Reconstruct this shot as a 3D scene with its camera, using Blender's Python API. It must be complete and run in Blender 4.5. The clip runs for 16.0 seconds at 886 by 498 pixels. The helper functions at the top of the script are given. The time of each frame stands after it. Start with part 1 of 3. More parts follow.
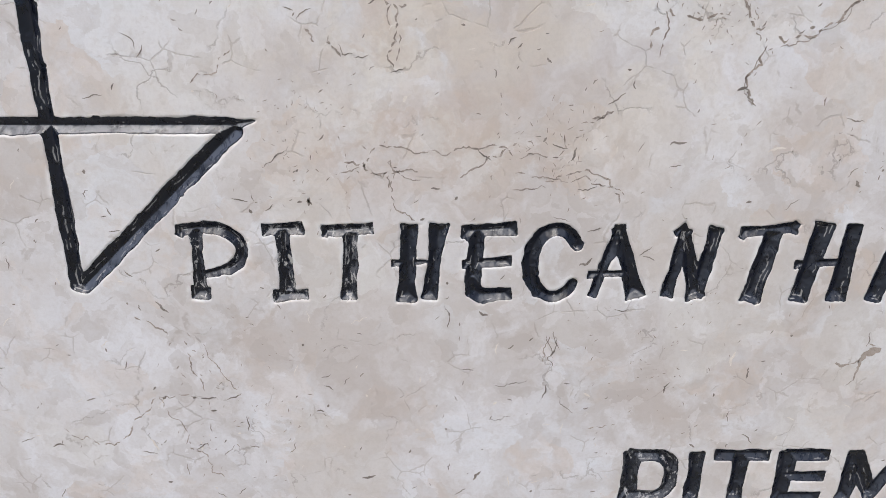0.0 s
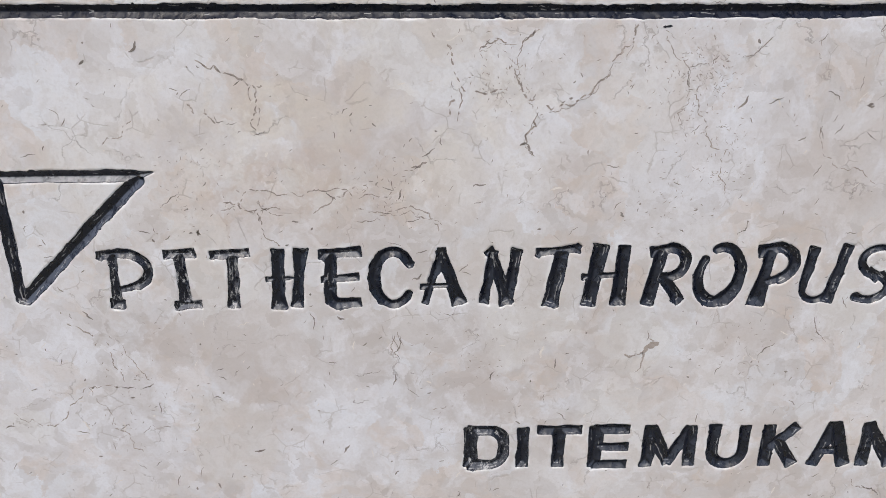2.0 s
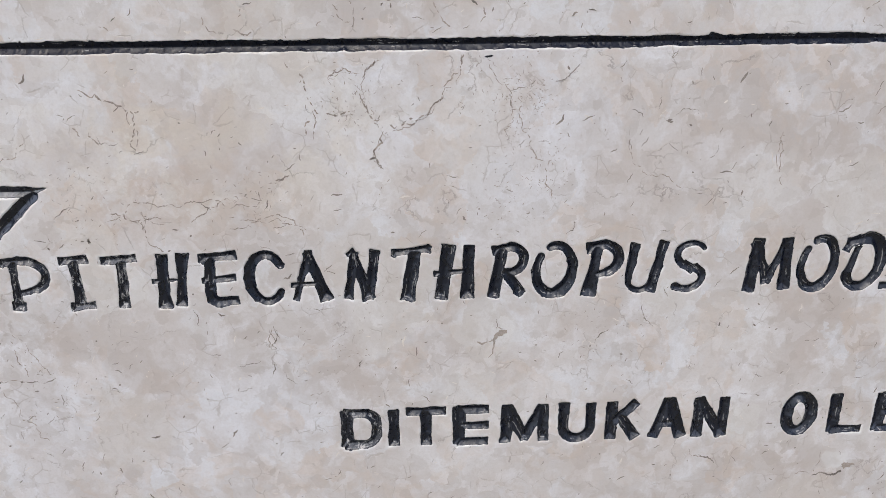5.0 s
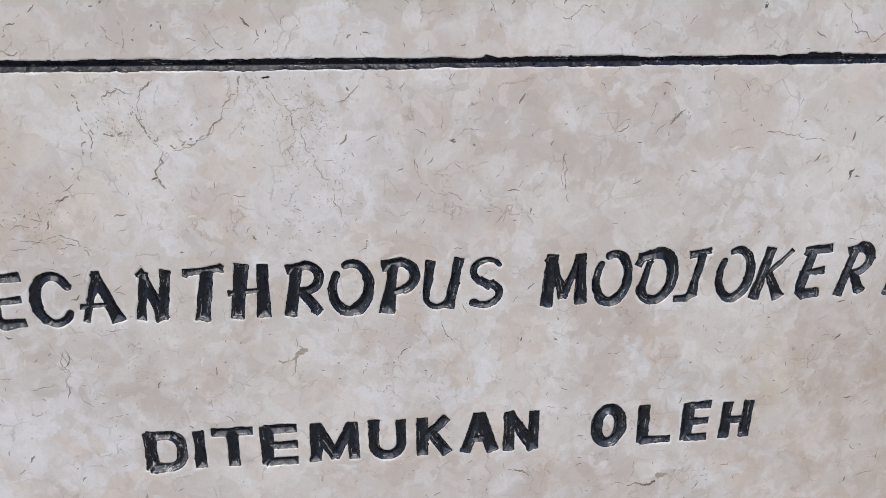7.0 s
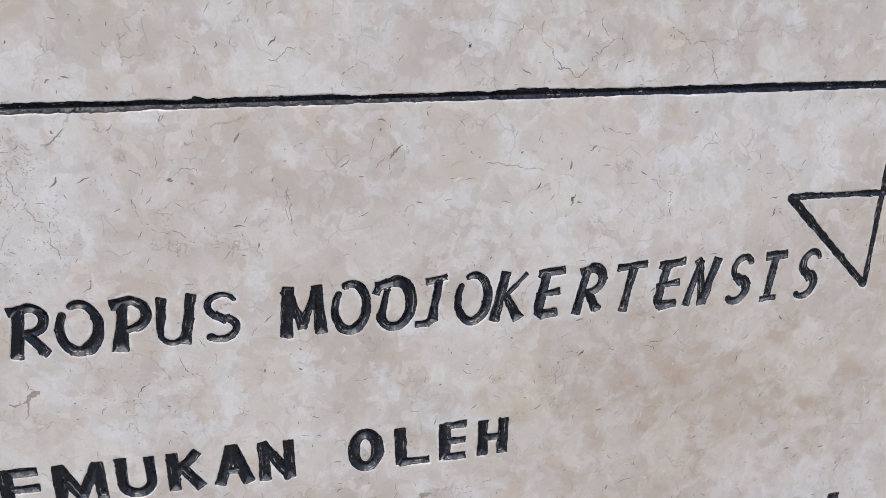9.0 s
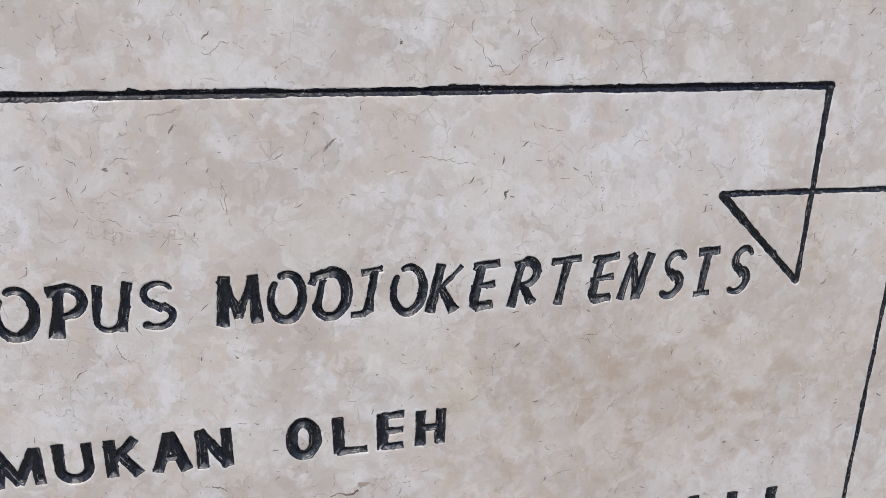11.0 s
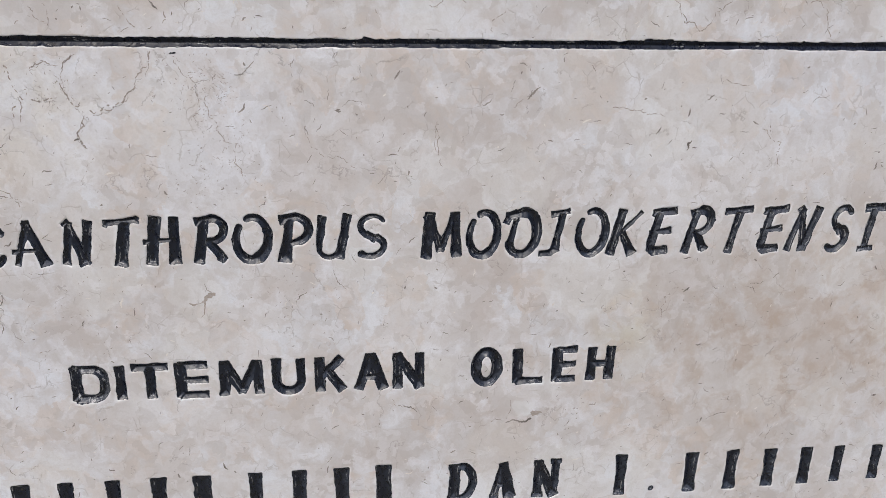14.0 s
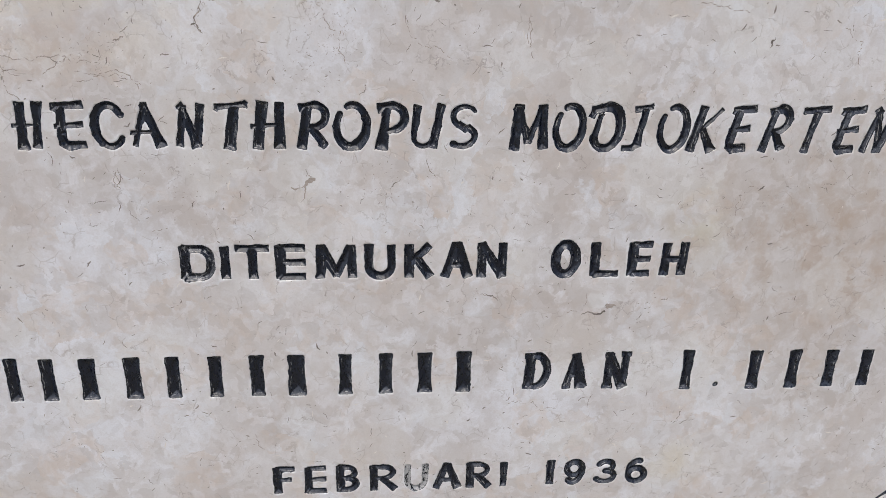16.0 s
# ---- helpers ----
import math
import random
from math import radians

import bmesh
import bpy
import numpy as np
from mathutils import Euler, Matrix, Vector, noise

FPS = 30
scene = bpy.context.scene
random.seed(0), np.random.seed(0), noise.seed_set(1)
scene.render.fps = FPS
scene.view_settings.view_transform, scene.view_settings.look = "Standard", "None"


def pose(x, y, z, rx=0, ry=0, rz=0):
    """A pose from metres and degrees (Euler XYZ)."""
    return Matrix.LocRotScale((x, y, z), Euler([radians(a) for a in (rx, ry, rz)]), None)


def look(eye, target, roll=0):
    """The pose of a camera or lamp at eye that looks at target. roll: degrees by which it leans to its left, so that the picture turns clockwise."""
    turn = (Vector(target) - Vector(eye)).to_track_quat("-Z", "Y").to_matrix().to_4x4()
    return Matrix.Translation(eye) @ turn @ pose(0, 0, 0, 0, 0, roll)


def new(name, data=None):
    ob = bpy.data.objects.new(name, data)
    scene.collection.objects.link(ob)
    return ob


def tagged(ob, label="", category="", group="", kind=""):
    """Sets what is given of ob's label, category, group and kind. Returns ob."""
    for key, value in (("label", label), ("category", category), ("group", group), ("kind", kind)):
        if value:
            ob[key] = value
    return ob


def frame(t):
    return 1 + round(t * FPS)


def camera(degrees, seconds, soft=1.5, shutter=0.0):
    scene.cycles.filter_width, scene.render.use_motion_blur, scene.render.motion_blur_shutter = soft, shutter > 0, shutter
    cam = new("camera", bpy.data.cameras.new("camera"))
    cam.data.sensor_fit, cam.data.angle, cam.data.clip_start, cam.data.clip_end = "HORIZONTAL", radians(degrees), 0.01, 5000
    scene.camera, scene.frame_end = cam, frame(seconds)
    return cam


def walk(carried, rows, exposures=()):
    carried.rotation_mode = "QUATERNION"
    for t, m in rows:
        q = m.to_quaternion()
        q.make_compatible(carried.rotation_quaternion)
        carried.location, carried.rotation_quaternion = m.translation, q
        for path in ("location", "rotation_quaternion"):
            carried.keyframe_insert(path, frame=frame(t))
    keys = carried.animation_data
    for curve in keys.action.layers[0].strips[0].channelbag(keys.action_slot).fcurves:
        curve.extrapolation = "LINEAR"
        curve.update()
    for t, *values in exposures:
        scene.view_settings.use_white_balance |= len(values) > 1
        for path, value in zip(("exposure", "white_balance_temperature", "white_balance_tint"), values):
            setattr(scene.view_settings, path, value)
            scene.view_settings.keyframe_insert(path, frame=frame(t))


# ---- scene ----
cam = camera(64.59, 16.0, soft=0.7, shutter=0.0)
walk(cam, [
    (0, look((0.1243, -0.3565, 1.3671), (0.1805, 1.5097, 0.6500), 1.05)),
    (0.5, look((0.1442, -0.3802, 1.3811), (0.2042, 1.4865, 0.6656), 0.66)),
    (1, look((0.1757, -0.4089, 1.3906), (0.2292, 1.4623, 0.6865), 0.46)),
    (1.5, look((0.1979, -0.4299, 1.3993), (0.2547, 1.4448, 0.7050), 0.31)),
    (2, look((0.2176, -0.4607, 1.4117), (0.2764, 1.4178, 0.7279), 0.46)),
    (2.5, look((0.2459, -0.4842, 1.4204), (0.3197, 1.3963, 0.7434), 0.29)),
    (3, look((0.2488, -0.5051, 1.4268), (0.3281, 1.3799, 0.7630), 0.38)),
    (3.2, look((0.2552, -0.5113, 1.4263), (0.3399, 1.3699, 0.7523), 0.48)),
    (5.3, look((0.3211, -0.5334, 1.4277), (0.4510, 1.3541, 0.7794), -0.13)),
    (5.5, look((0.3343, -0.5343, 1.4255), (0.4747, 1.3532, 0.7793), -0.10)),
    (6, look((0.3677, -0.5397, 1.4209), (0.5386, 1.3491, 0.7861), -0.15)),
    (6.5, look((0.3998, -0.5457, 1.4295), (0.5925, 1.3476, 0.8145), 0.20)),
    (7, look((0.4418, -0.5495, 1.4301), (0.6683, 1.3436, 0.8262), 0.35)),
    (7.5, look((0.4819, -0.5563, 1.4359), (0.7568, 1.3331, 0.8402), 0.28)),
    (8, look((0.5317, -0.5676, 1.4411), (0.8630, 1.3153, 0.8541), -0.15)),
    (8.5, look((0.5648, -0.5797, 1.4444), (0.9292, 1.3007, 0.8687), -0.14)),
    (9, look((0.6168, -0.5896, 1.4497), (1.0073, 1.2891, 0.8858), -0.16)),
    (9.2, look((0.6380, -0.5925, 1.4442), (1.0499, 1.2801, 0.8750), 0.05)),
    (11.3, look((0.6652, -0.6244, 1.4367), (1.0724, 1.2593, 0.9021), 0.55)),
    (11.5, look((0.6495, -0.6279, 1.4340), (1.0437, 1.2582, 0.8980), 0.53)),
    (12, look((0.6090, -0.6386, 1.4209), (0.9703, 1.2521, 0.8779), 0.67)),
    (12.5, look((0.5739, -0.6522, 1.4207), (0.8922, 1.2449, 0.8730), 1.02)),
    (13, look((0.5483, -0.6610, 1.4152), (0.8350, 1.2394, 0.8615), 1.03)),
    (13.5, look((0.5248, -0.6592, 1.4128), (0.7903, 1.2417, 0.8505), 1.01)),
    (14, look((0.5222, -0.6609, 1.4102), (0.7878, 1.2356, 0.8335), 1.03)),
    (14.5, look((0.5165, -0.6699, 1.3851), (0.7653, 1.2158, 0.7670), 0.78)),
    (15, look((0.5046, -0.6846, 1.3638), (0.7431, 1.1947, 0.7224), 0.95)),
    (15.5, look((0.4810, -0.6983, 1.3527), (0.7020, 1.1781, 0.6969), 1.33)),
    (16, look((0.4487, -0.7103, 1.3459), (0.6535, 1.1624, 0.6744), 1.49)),
], exposures=[(0.0, 0.05), (1.0, -0.01), (2.5, 0.055), (3.0, -0.03), (5.5, 0.0), (13.5, 0.0), (16.0, -0.07)])

# ---- world and light: open shade under a bright sky ----
SUN_UP, SUN_AROUND = 62.0, 205.0
world = bpy.data.worlds.new("sky")
scene.world = world
world.use_nodes = True
wt = world.node_tree
sky = wt.nodes.new("ShaderNodeTexSky")
sky.sky_type, sky.sun_disc = "NISHITA", False
sky.sun_elevation, sky.sun_rotation = radians(SUN_UP), radians(SUN_AROUND)
sky.dust_density, sky.air_density = 4.0, 1.0
wt.links.new(sky.outputs[0], wt.nodes["Background"].inputs[0])
wt.nodes["Background"].inputs[1].default_value = 0.15
sun_data = bpy.data.lights.new("sun", "SUN")
sun_data.energy, sun_data.angle, sun_data.color = 1.35, radians(30), (0.985, 0.98, 0.95)
sun = new("sun", sun_data)
sun.matrix_world = look((0.2, -2.0, 4.0), (0.55, 0.0, 1.2))


# ---- materials ----
def material(name):
    m = bpy.data.materials.new(name)
    m.use_nodes = True
    return m, m.node_tree, m.node_tree.nodes["Principled BSDF"]


def add(tree, kind, inputs=(), operation="", feature=""):
    n = tree.nodes.new(kind)
    if operation:
        n.operation = operation
    if feature:
        n.feature = feature
    for key, value in dict(inputs).items():
        if isinstance(value, bpy.types.NodeSocket):
            tree.links.new(value, n.inputs[key])
        else:
            n.inputs[key].default_value = value
    return n


def noise_tex(tree, where, scale, detail=4.0, rough=0.55, distortion=0.0):
    return add(tree, "ShaderNodeTexNoise", {"Vector": where, "Scale": scale, "Detail": detail, "Roughness": rough, "Distortion": distortion}).outputs["Fac"]


def ramp(tree, fac, low, high, a=0.0, b=1.0):
    n = tree.nodes.new("ShaderNodeMapRange")
    n.interpolation_type = "SMOOTHSTEP"
    tree.links.new(fac, n.inputs[0])
    for i, value in enumerate((low, high, a, b)):
        n.inputs[1 + i].default_value = value
    return n.outputs[0]


def mixed(tree, fac, a, b, how="MIX"):
    n = tree.nodes.new("ShaderNodeMix")
    n.data_type, n.blend_type = "RGBA", how
    tree.links.new(fac, n.inputs[0])
    for key, value in ((6, a), (7, b)):
        if isinstance(value, bpy.types.NodeSocket):
            tree.links.new(value, n.inputs[key])
        else:
            n.inputs[key].default_value = (*value, 1.0)
    return n.outputs[2]


def times(tree, a, b, how="MULTIPLY"):
    n = add(tree, "ShaderNodeMath", {0: a, 1: b}, operation=how)
    return n.outputs[0]


def near(tree, where, x, z, rx, rz):
    """1 within an oval patch of the slab, fading to 0 outside it."""
    v = add(tree, "ShaderNodeVectorMath", {0: where, 1: (x, 0.0, z)}, operation="SUBTRACT").outputs[0]
    v = add(tree, "ShaderNodeVectorMath", {0: v, 1: (1 / rx, 0.0, 1 / rz)}, operation="MULTIPLY").outputs[0]
    d = add(tree, "ShaderNodeVectorMath", {0: v}, operation="LENGTH").outputs["Value"]
    return ramp(tree, d, 1.0, 0.15)


def bumped(tree, shader, height, strength, distance, normal=None):
    ins = {"Height": height, "Strength": strength, "Distance": distance}
    if normal:
        ins["Normal"] = normal
    n = add(tree, "ShaderNodeBump", ins)
    tree.links.new(n.outputs[0], shader.inputs["Normal"])
    return n.outputs[0]


def marble():
    m, t, s = material("beige_marble")
    where = add(t, "ShaderNodeTexCoord").outputs["Object"]
    warp = add(t, "ShaderNodeTexNoise", {"Vector": where, "Scale": 26.0, "Detail": 7.0, "Roughness": 0.6}).outputs["Color"]
    warp = add(t, "ShaderNodeVectorMath", {0: warp, 1: (0.5, 0.5, 0.5)}, operation="SUBTRACT").outputs[0]
    bent = add(t, "ShaderNodeVectorMath", {0: warp, 1: (0.045, 0.045, 0.045), 2: where}, operation="MULTIPLY_ADD").outputs[0]
    kink = add(t, "ShaderNodeVectorMath", {0: warp, 1: (0.014, 0.014, 0.014), 2: where}, operation="MULTIPLY_ADD").outputs[0]
    # clouds of warm beige, rose and chalky white
    col = mixed(t, ramp(t, noise_tex(t, bent, 6.5, 3.5), 0.36, 0.64), (0.528, 0.486, 0.467), (0.662, 0.640, 0.641))
    col = mixed(t, times(t, ramp(t, noise_tex(t, bent, 17.0, 6.0, 0.6), 0.46, 0.70), 0.55), col, (0.505, 0.430, 0.385))
    # chalky patches: everywhere a few, and gathered in some places
    gather = near(t, where, 0.02, 1.06, 0.28, 0.15)
    for x, z, rx, rz in ((0.41, 1.335, 0.10, 0.11), (0.26, 1.35, 0.13, 0.08), (0.18, 1.10, 0.12, 0.09), (1.02, 1.365, 0.26, 0.085), (0.12, 0.93, 0.22, 0.17), (-0.02, 1.35, 0.12, 0.08), (-0.09, 1.17, 0.13, 0.11), (1.15, 0.98, 0.2, 0.12), (0.62, 0.90, 0.3, 0.1)):
        gather = times(t, gather, near(t, where, x, z, rx, rz), "MAXIMUM")
    chalk = times(t, noise_tex(t, bent, 27.0, 7.0, 0.62), times(t, gather, 0.085), "ADD")
    col = mixed(t, times(t, ramp(t, chalk, 0.47, 0.68), 0.74), col, (0.745, 0.745, 0.780))
    col = mixed(t, times(t, gather, 0.30), col, (0.705, 0.723, 0.79))
    # broken clasts, each with a tint of its own
    cell = add(t, "ShaderNodeTexVoronoi", {"Vector": bent, "Scale": 26.0, "Randomness": 1.0})
    tint = add(t, "ShaderNodeSeparateColor", {0: cell.outputs["Color"]}).outputs[0]
    col = mixed(t, ramp(t, tint, 0.2, 1.0, 0.0, 0.17), col, (0.455, 0.415, 0.395))
    hue = add(t, "ShaderNodeSeparateColor", {0: cell.outputs["Color"]})
    col = mixed(t, times(t, ramp(t, hue.outputs[1], 0.55, 0.95), ramp(t, noise_tex(t, bent, 60.0, 5.0), 0.35, 0.62, 0.0, 0.42)), col, (0.60, 0.485, 0.40))
    col = mixed(t, times(t, ramp(t, hue.outputs[2], 0.60, 0.95), ramp(t, noise_tex(t, bent, 45.0, 5.0), 0.38, 0.62, 0.0, 0.45)), col, (0.70, 0.725, 0.775))
    small = add(t, "ShaderNodeTexVoronoi", {"Vector": bent, "Scale": 95.0, "Randomness": 1.0})
    tint2 = add(t, "ShaderNodeSeparateColor", {0: small.outputs["Color"]})
    col = mixed(t, ramp(t, tint2.outputs[0], 0.6, 1.0, 0.0, 0.27), col, (0.79, 0.783, 0.815))
    col = mixed(t, ramp(t, tint2.outputs[1], 0.7, 1.0, 0.0, 0.26), col, (0.40, 0.355, 0.33))
    # rusty bloom below the end of the first line, a yellow one by the year, a rosy one over its start
    col = mixed(t, times(t, near(t, where, 1.06, 1.08, 0.40, 0.22), 0.34), col, (0.455, 0.395, 0.345))
    rust = times(t, near(t, where, 1.04, 1.09, 0.36, 0.20), ramp(t, noise_tex(t, bent, 34.0, 7.0, 0.65), 0.44, 0.62))
    col = mixed(t, times(t, rust, 0.50), col, (0.40, 0.285, 0.20))
    yellow = times(t, near(t, where, 0.83, 0.80, 0.08, 0.05), ramp(t, noise_tex(t, bent, 25.0), 0.35, 0.7))
    col = mixed(t, times(t, yellow, 0.5), col, (0.56, 0.46, 0.28))
    cream = times(t, near(t, where, 0.17, 1.34, 0.26, 0.10), ramp(t, noise_tex(t, bent, 20.0, 6.0, 0.6), 0.40, 0.60))
    col = mixed(t, times(t, cream, 0.55), col, (0.685, 0.63, 0.55))
    gold = times(t, near(t, where, 0.815, 1.125, 0.055, 0.06), ramp(t, noise_tex(t, bent, 25.0), 0.30, 0.65))
    col = mixed(t, times(t, gold, 0.45), col, (0.60, 0.545, 0.40))
    for x, z, rx, rz in ((0.397, 1.362, 0.045, 0.050), (0.19, 1.43, 0.07, 0.035), (0.10, 1.340, 0.06, 0.025)):
        tan = times(t, near(t, where, x, z, rx, rz), ramp(t, noise_tex(t, bent, 38.0, 7.0, 0.65), 0.42, 0.58))
        col = mixed(t, times(t, tan, 0.42), col, (0.50, 0.40, 0.325))
    rose = times(t, near(t, where, 0.13, 1.285, 0.14, 0.05), ramp(t, noise_tex(t, bent, 45.0, 7.0, 0.65), 0.46, 0.60))
    col = mixed(t, times(t, rose, 0.38), col, (0.47, 0.345, 0.265))
    # paler rounded clasts with a fairly sharp outline
    isle = add(t, "ShaderNodeTexVoronoi", {"Vector": bent, "Scale": 13.0, "Randomness": 1.0})
    pick = add(t, "ShaderNodeSeparateColor", {0: isle.outputs["Color"]})
    body = ramp(t, isle.outputs["Distance"], 0.62, 0.48)
    col = mixed(t, times(t, body, ramp(t, pick.outputs[0], 0.60, 0.80, 0.0, 0.34)), col, (0.70, 0.685, 0.665))
    col = mixed(t, times(t, body, ramp(t, pick.outputs[1], 0.68, 0.88, 0.0, 0.30)), col, (0.50, 0.435, 0.395))
    # hairline veins along the clasts, coming and going
    edge = add(t, "ShaderNodeTexVoronoi", {"Vector": bent, "Scale": 17.0}, feature="DISTANCE_TO_EDGE").outputs["Distance"]
    come = ramp(t, noise_tex(t, where, 30.0, 4.0), 0.52, 0.60)
    vein = times(t, ramp(t, edge, 0.011, 0.003), come)
    col = mixed(t, times(t, vein, 0.42), col, (0.24, 0.20, 0.175))
    edge2 = add(t, "ShaderNodeTexVoronoi", {"Vector": kink, "Scale": 52.0}, feature="DISTANCE_TO_EDGE").outputs["Distance"]
    vein2 = times(t, ramp(t, edge2, 0.026, 0.008), ramp(t, noise_tex(t, where, 38.0, 4.0), 0.54, 0.60))
    col = mixed(t, times(t, vein2, 0.36), col, (0.32, 0.265, 0.23))
    # fine grain and dust
    grain = noise_tex(t, where, 480.0, 3.0, 0.7)
    col = mixed(t, ramp(t, grain, 0.38, 0.72, 0.0, 0.17), col, (0.43, 0.40, 0.38))
    mid = noise_tex(t, bent, 150.0, 5.0, 0.65)
    col = mixed(t, ramp(t, mid, 0.50, 0.64, 0.0, 0.20), col, (0.46, 0.41, 0.375))
    # one chalky oval below the second line
    col = mixed(t, times(t, ramp(t, near(t, bent, 0.7035, 1.0235, 0.0165, 0.0150), 0.05, 0.45), 0.42), col, (0.715, 0.715, 0.715))
    # bruised by the chisel
    hit = add(t, "ShaderNodeAttribute")
    hit.attribute_name = "bruise"
    col = mixed(t, times(t, hit.outputs["Fac"], 0.62), col, (0.80, 0.80, 0.805))
    t.links.new(col, s.inputs["Base Color"])
    t.links.new(ramp(t, noise_tex(t, where, 40.0, 5.0), 0.3, 0.7, 0.34, 0.56), s.inputs["Roughness"])
    s.inputs["Specular IOR Level"].default_value = 0.45
    n = bumped(t, s, times(t, times(t, vein, -1.0), times(t, vein2, -0.6), "ADD"), 0.5, 0.0005)
    n = bumped(t, s, mid, 0.30, 0.0005, n)
    bumped(t, s, grain, 0.2, 0.0002, n)
    return m


def paint(name, worn, sky_tint=(0.10, 0.105, 0.12), sky_share=0.75, ripple=0.30, gloss=0.5, rough=(0.22, 0.42)):
    """Black enamel brushed into a groove; worn: how much bare stone shows; the two after it: sky light painted on the
    walls that face up.
    """
    m, t, s = material(name)
    where = add(t, "ShaderNodeTexCoord").outputs["Object"]
    luck = add(t, "ShaderNodeObjectInfo").outputs["Random"]
    streak = add(t, "ShaderNodeVectorMath", {0: where, 1: (1.0, 1.0, 0.55)}, operation="MULTIPLY").outputs[0]
    a = noise_tex(t, streak, 230.0, 5.0, 0.65, 0.6)
    b = noise_tex(t, where, 900.0, 3.0, 0.7)
    c = noise_tex(t, where, 75.0, 3.0, 0.55)
    both = times(t, times(t, a, 0.75), times(t, b, 0.25), "ADD")
    edge = times(t, both, times(t, luck, worn * 0.08), "ADD")
    bare = ramp(t, edge, 0.735 - worn * 0.14, 0.775 - worn * 0.14)
    # sky light painted into the colour of walls that face up and left
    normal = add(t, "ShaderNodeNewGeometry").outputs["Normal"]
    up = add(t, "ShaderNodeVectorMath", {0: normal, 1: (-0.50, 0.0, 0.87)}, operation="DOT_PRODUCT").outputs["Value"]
    sky_lit = times(t, ramp(t, up, 0.16, 0.44), ramp(t, times(t, c, times(t, a, 0.4), "ADD"), 0.52, 0.78, 0.25, 1.0))
    # pale bare-stone streaks along the walls, painted in as their inner highlights
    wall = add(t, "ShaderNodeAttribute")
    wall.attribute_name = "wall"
    # the painted sky light stays off the groove's edges
    sky_lit = times(t, sky_lit, ramp(t, times(t, wall.outputs["Fac"], times(t, c, 1.2), "SUBTRACT"), 0.15, 0.65))
    sky_lit = times(t, sky_lit, times(t, times(t, luck, 0.7), 0.45, "ADD"))
    wall_in = times(t, wall.outputs["Fac"], times(t, noise_tex(t, where, 120.0, 2.0), 2.2), "SUBTRACT")
    gleam = times(t, ramp(t, wall_in, 0.40, 0.55), ramp(t, wall_in, 1.00, 0.85))
    gleam = times(t, gleam, ramp(t, noise_tex(t, where, 70.0, 3.0, 0.6), 0.58 - 0.06 * worn, 0.63 - 0.06 * worn))
    second = times(t, ramp(t, wall_in, 1.9, 2.05), ramp(t, wall_in, 2.65, 2.5))
    second = times(t, second, ramp(t, noise_tex(t, streak, 95.0, 3.0, 0.6), 0.57 - 0.06 * worn, 0.61 - 0.06 * worn))
    gleam = times(t, times(t, gleam, second, "MAXIMUM"), ramp(t, a, 0.40, 0.56))
    bare = times(t, bare, times(t, gleam, 0.75), "MAXIMUM")
    dark = mixed(t, ramp(t, a, 0.3, 0.7), (0.0024, 0.0036, 0.0092), (0.0062, 0.0088, 0.0195))
    col = mixed(t, times(t, sky_lit, sky_share), dark, sky_tint)
    col = mixed(t, bare, col, (0.40, 0.395, 0.395))
    t.links.new(col, s.inputs["Base Color"])
    t.links.new(ramp(t, a, 0.35, 0.65, *rough), s.inputs["Roughness"])
    s.inputs["Specular IOR Level"].default_value = gloss
    n = bumped(t, s, a, ripple, 0.0006)
    bumped(t, s, b, 0.55 * min(ripple, 0.55), 0.0003, n)
    return m


def plain(name, a, b, scale, rough, bump=0.3, dist=0.001):
    m, t, s = material(name)
    where = add(t, "ShaderNodeTexCoord").outputs["Object"]
    f = noise_tex(t, where, scale, 6.0, 0.65)
    g = noise_tex(t, where, scale * 9, 4.0, 0.6)
    col = mixed(t, ramp(t, f, 0.35, 0.65), a, b)
    col = mixed(t, ramp(t, g, 0.4, 0.75, 0.0, 0.4), col, tuple(0.6 * c for c in a))
    t.links.new(col, s.inputs["Base Color"])
    s.inputs["Roughness"].default_value = rough
    bumped(t, s, g, bump, dist)
    return m


MARBLE = marble()
# each tint here paints sky light on the upturned groove walls
PAINT = paint("black_enamel", 0.40, (0.042, 0.050, 0.070), sky_share=0.85)
SOLID = paint("solid_black_enamel", -0.4, (0.0105, 0.0145, 0.029), sky_share=1.0, ripple=0.12, gloss=0.30)
WORN = paint("worn_black_enamel", 1.0, (0.105, 0.112, 0.132), sky_share=1.0)
TIRED = paint("tired_black_enamel", 0.62, (0.065, 0.072, 0.090), sky_share=1.0)
FADED = paint("faded_grey_enamel", 1.5, (0.20, 0.205, 0.215), sky_share=1.0)
FLAKED = paint("flaked_black_enamel", 0.55, (0.030, 0.035, 0.048), sky_share=0.7)
# in these two, the grey and blue-grey stand for light on one wall
THIN_LIT = paint("thin_enamel_lit_grey", 0.3, (0.27, 0.275, 0.29), sky_share=1.0)
SCUFFED_LIT = paint("scuffed_enamel_lit_blue", 0.35, (0.095, 0.110, 0.150), sky_share=1.0)
VEIN = plain("mineral_vein", (0.23, 0.19, 0.165), (0.47, 0.41, 0.37), 200.0, 0.7)
PALE = plain("calcite_vein", (0.74, 0.70, 0.65), (0.66, 0.60, 0.55), 160.0, 0.5)
SCAR = plain("brown_scar", (0.33, 0.28, 0.245), (0.43, 0.375, 0.335), 150.0, 0.7)
FLECK = plain("grey_fleck", (0.14, 0.118, 0.105), (0.32, 0.28, 0.25), 120.0, 0.7)
PLASTER = plain("wall_plaster", (0.50, 0.48, 0.45), (0.58, 0.56, 0.53), 5.0, 0.9)
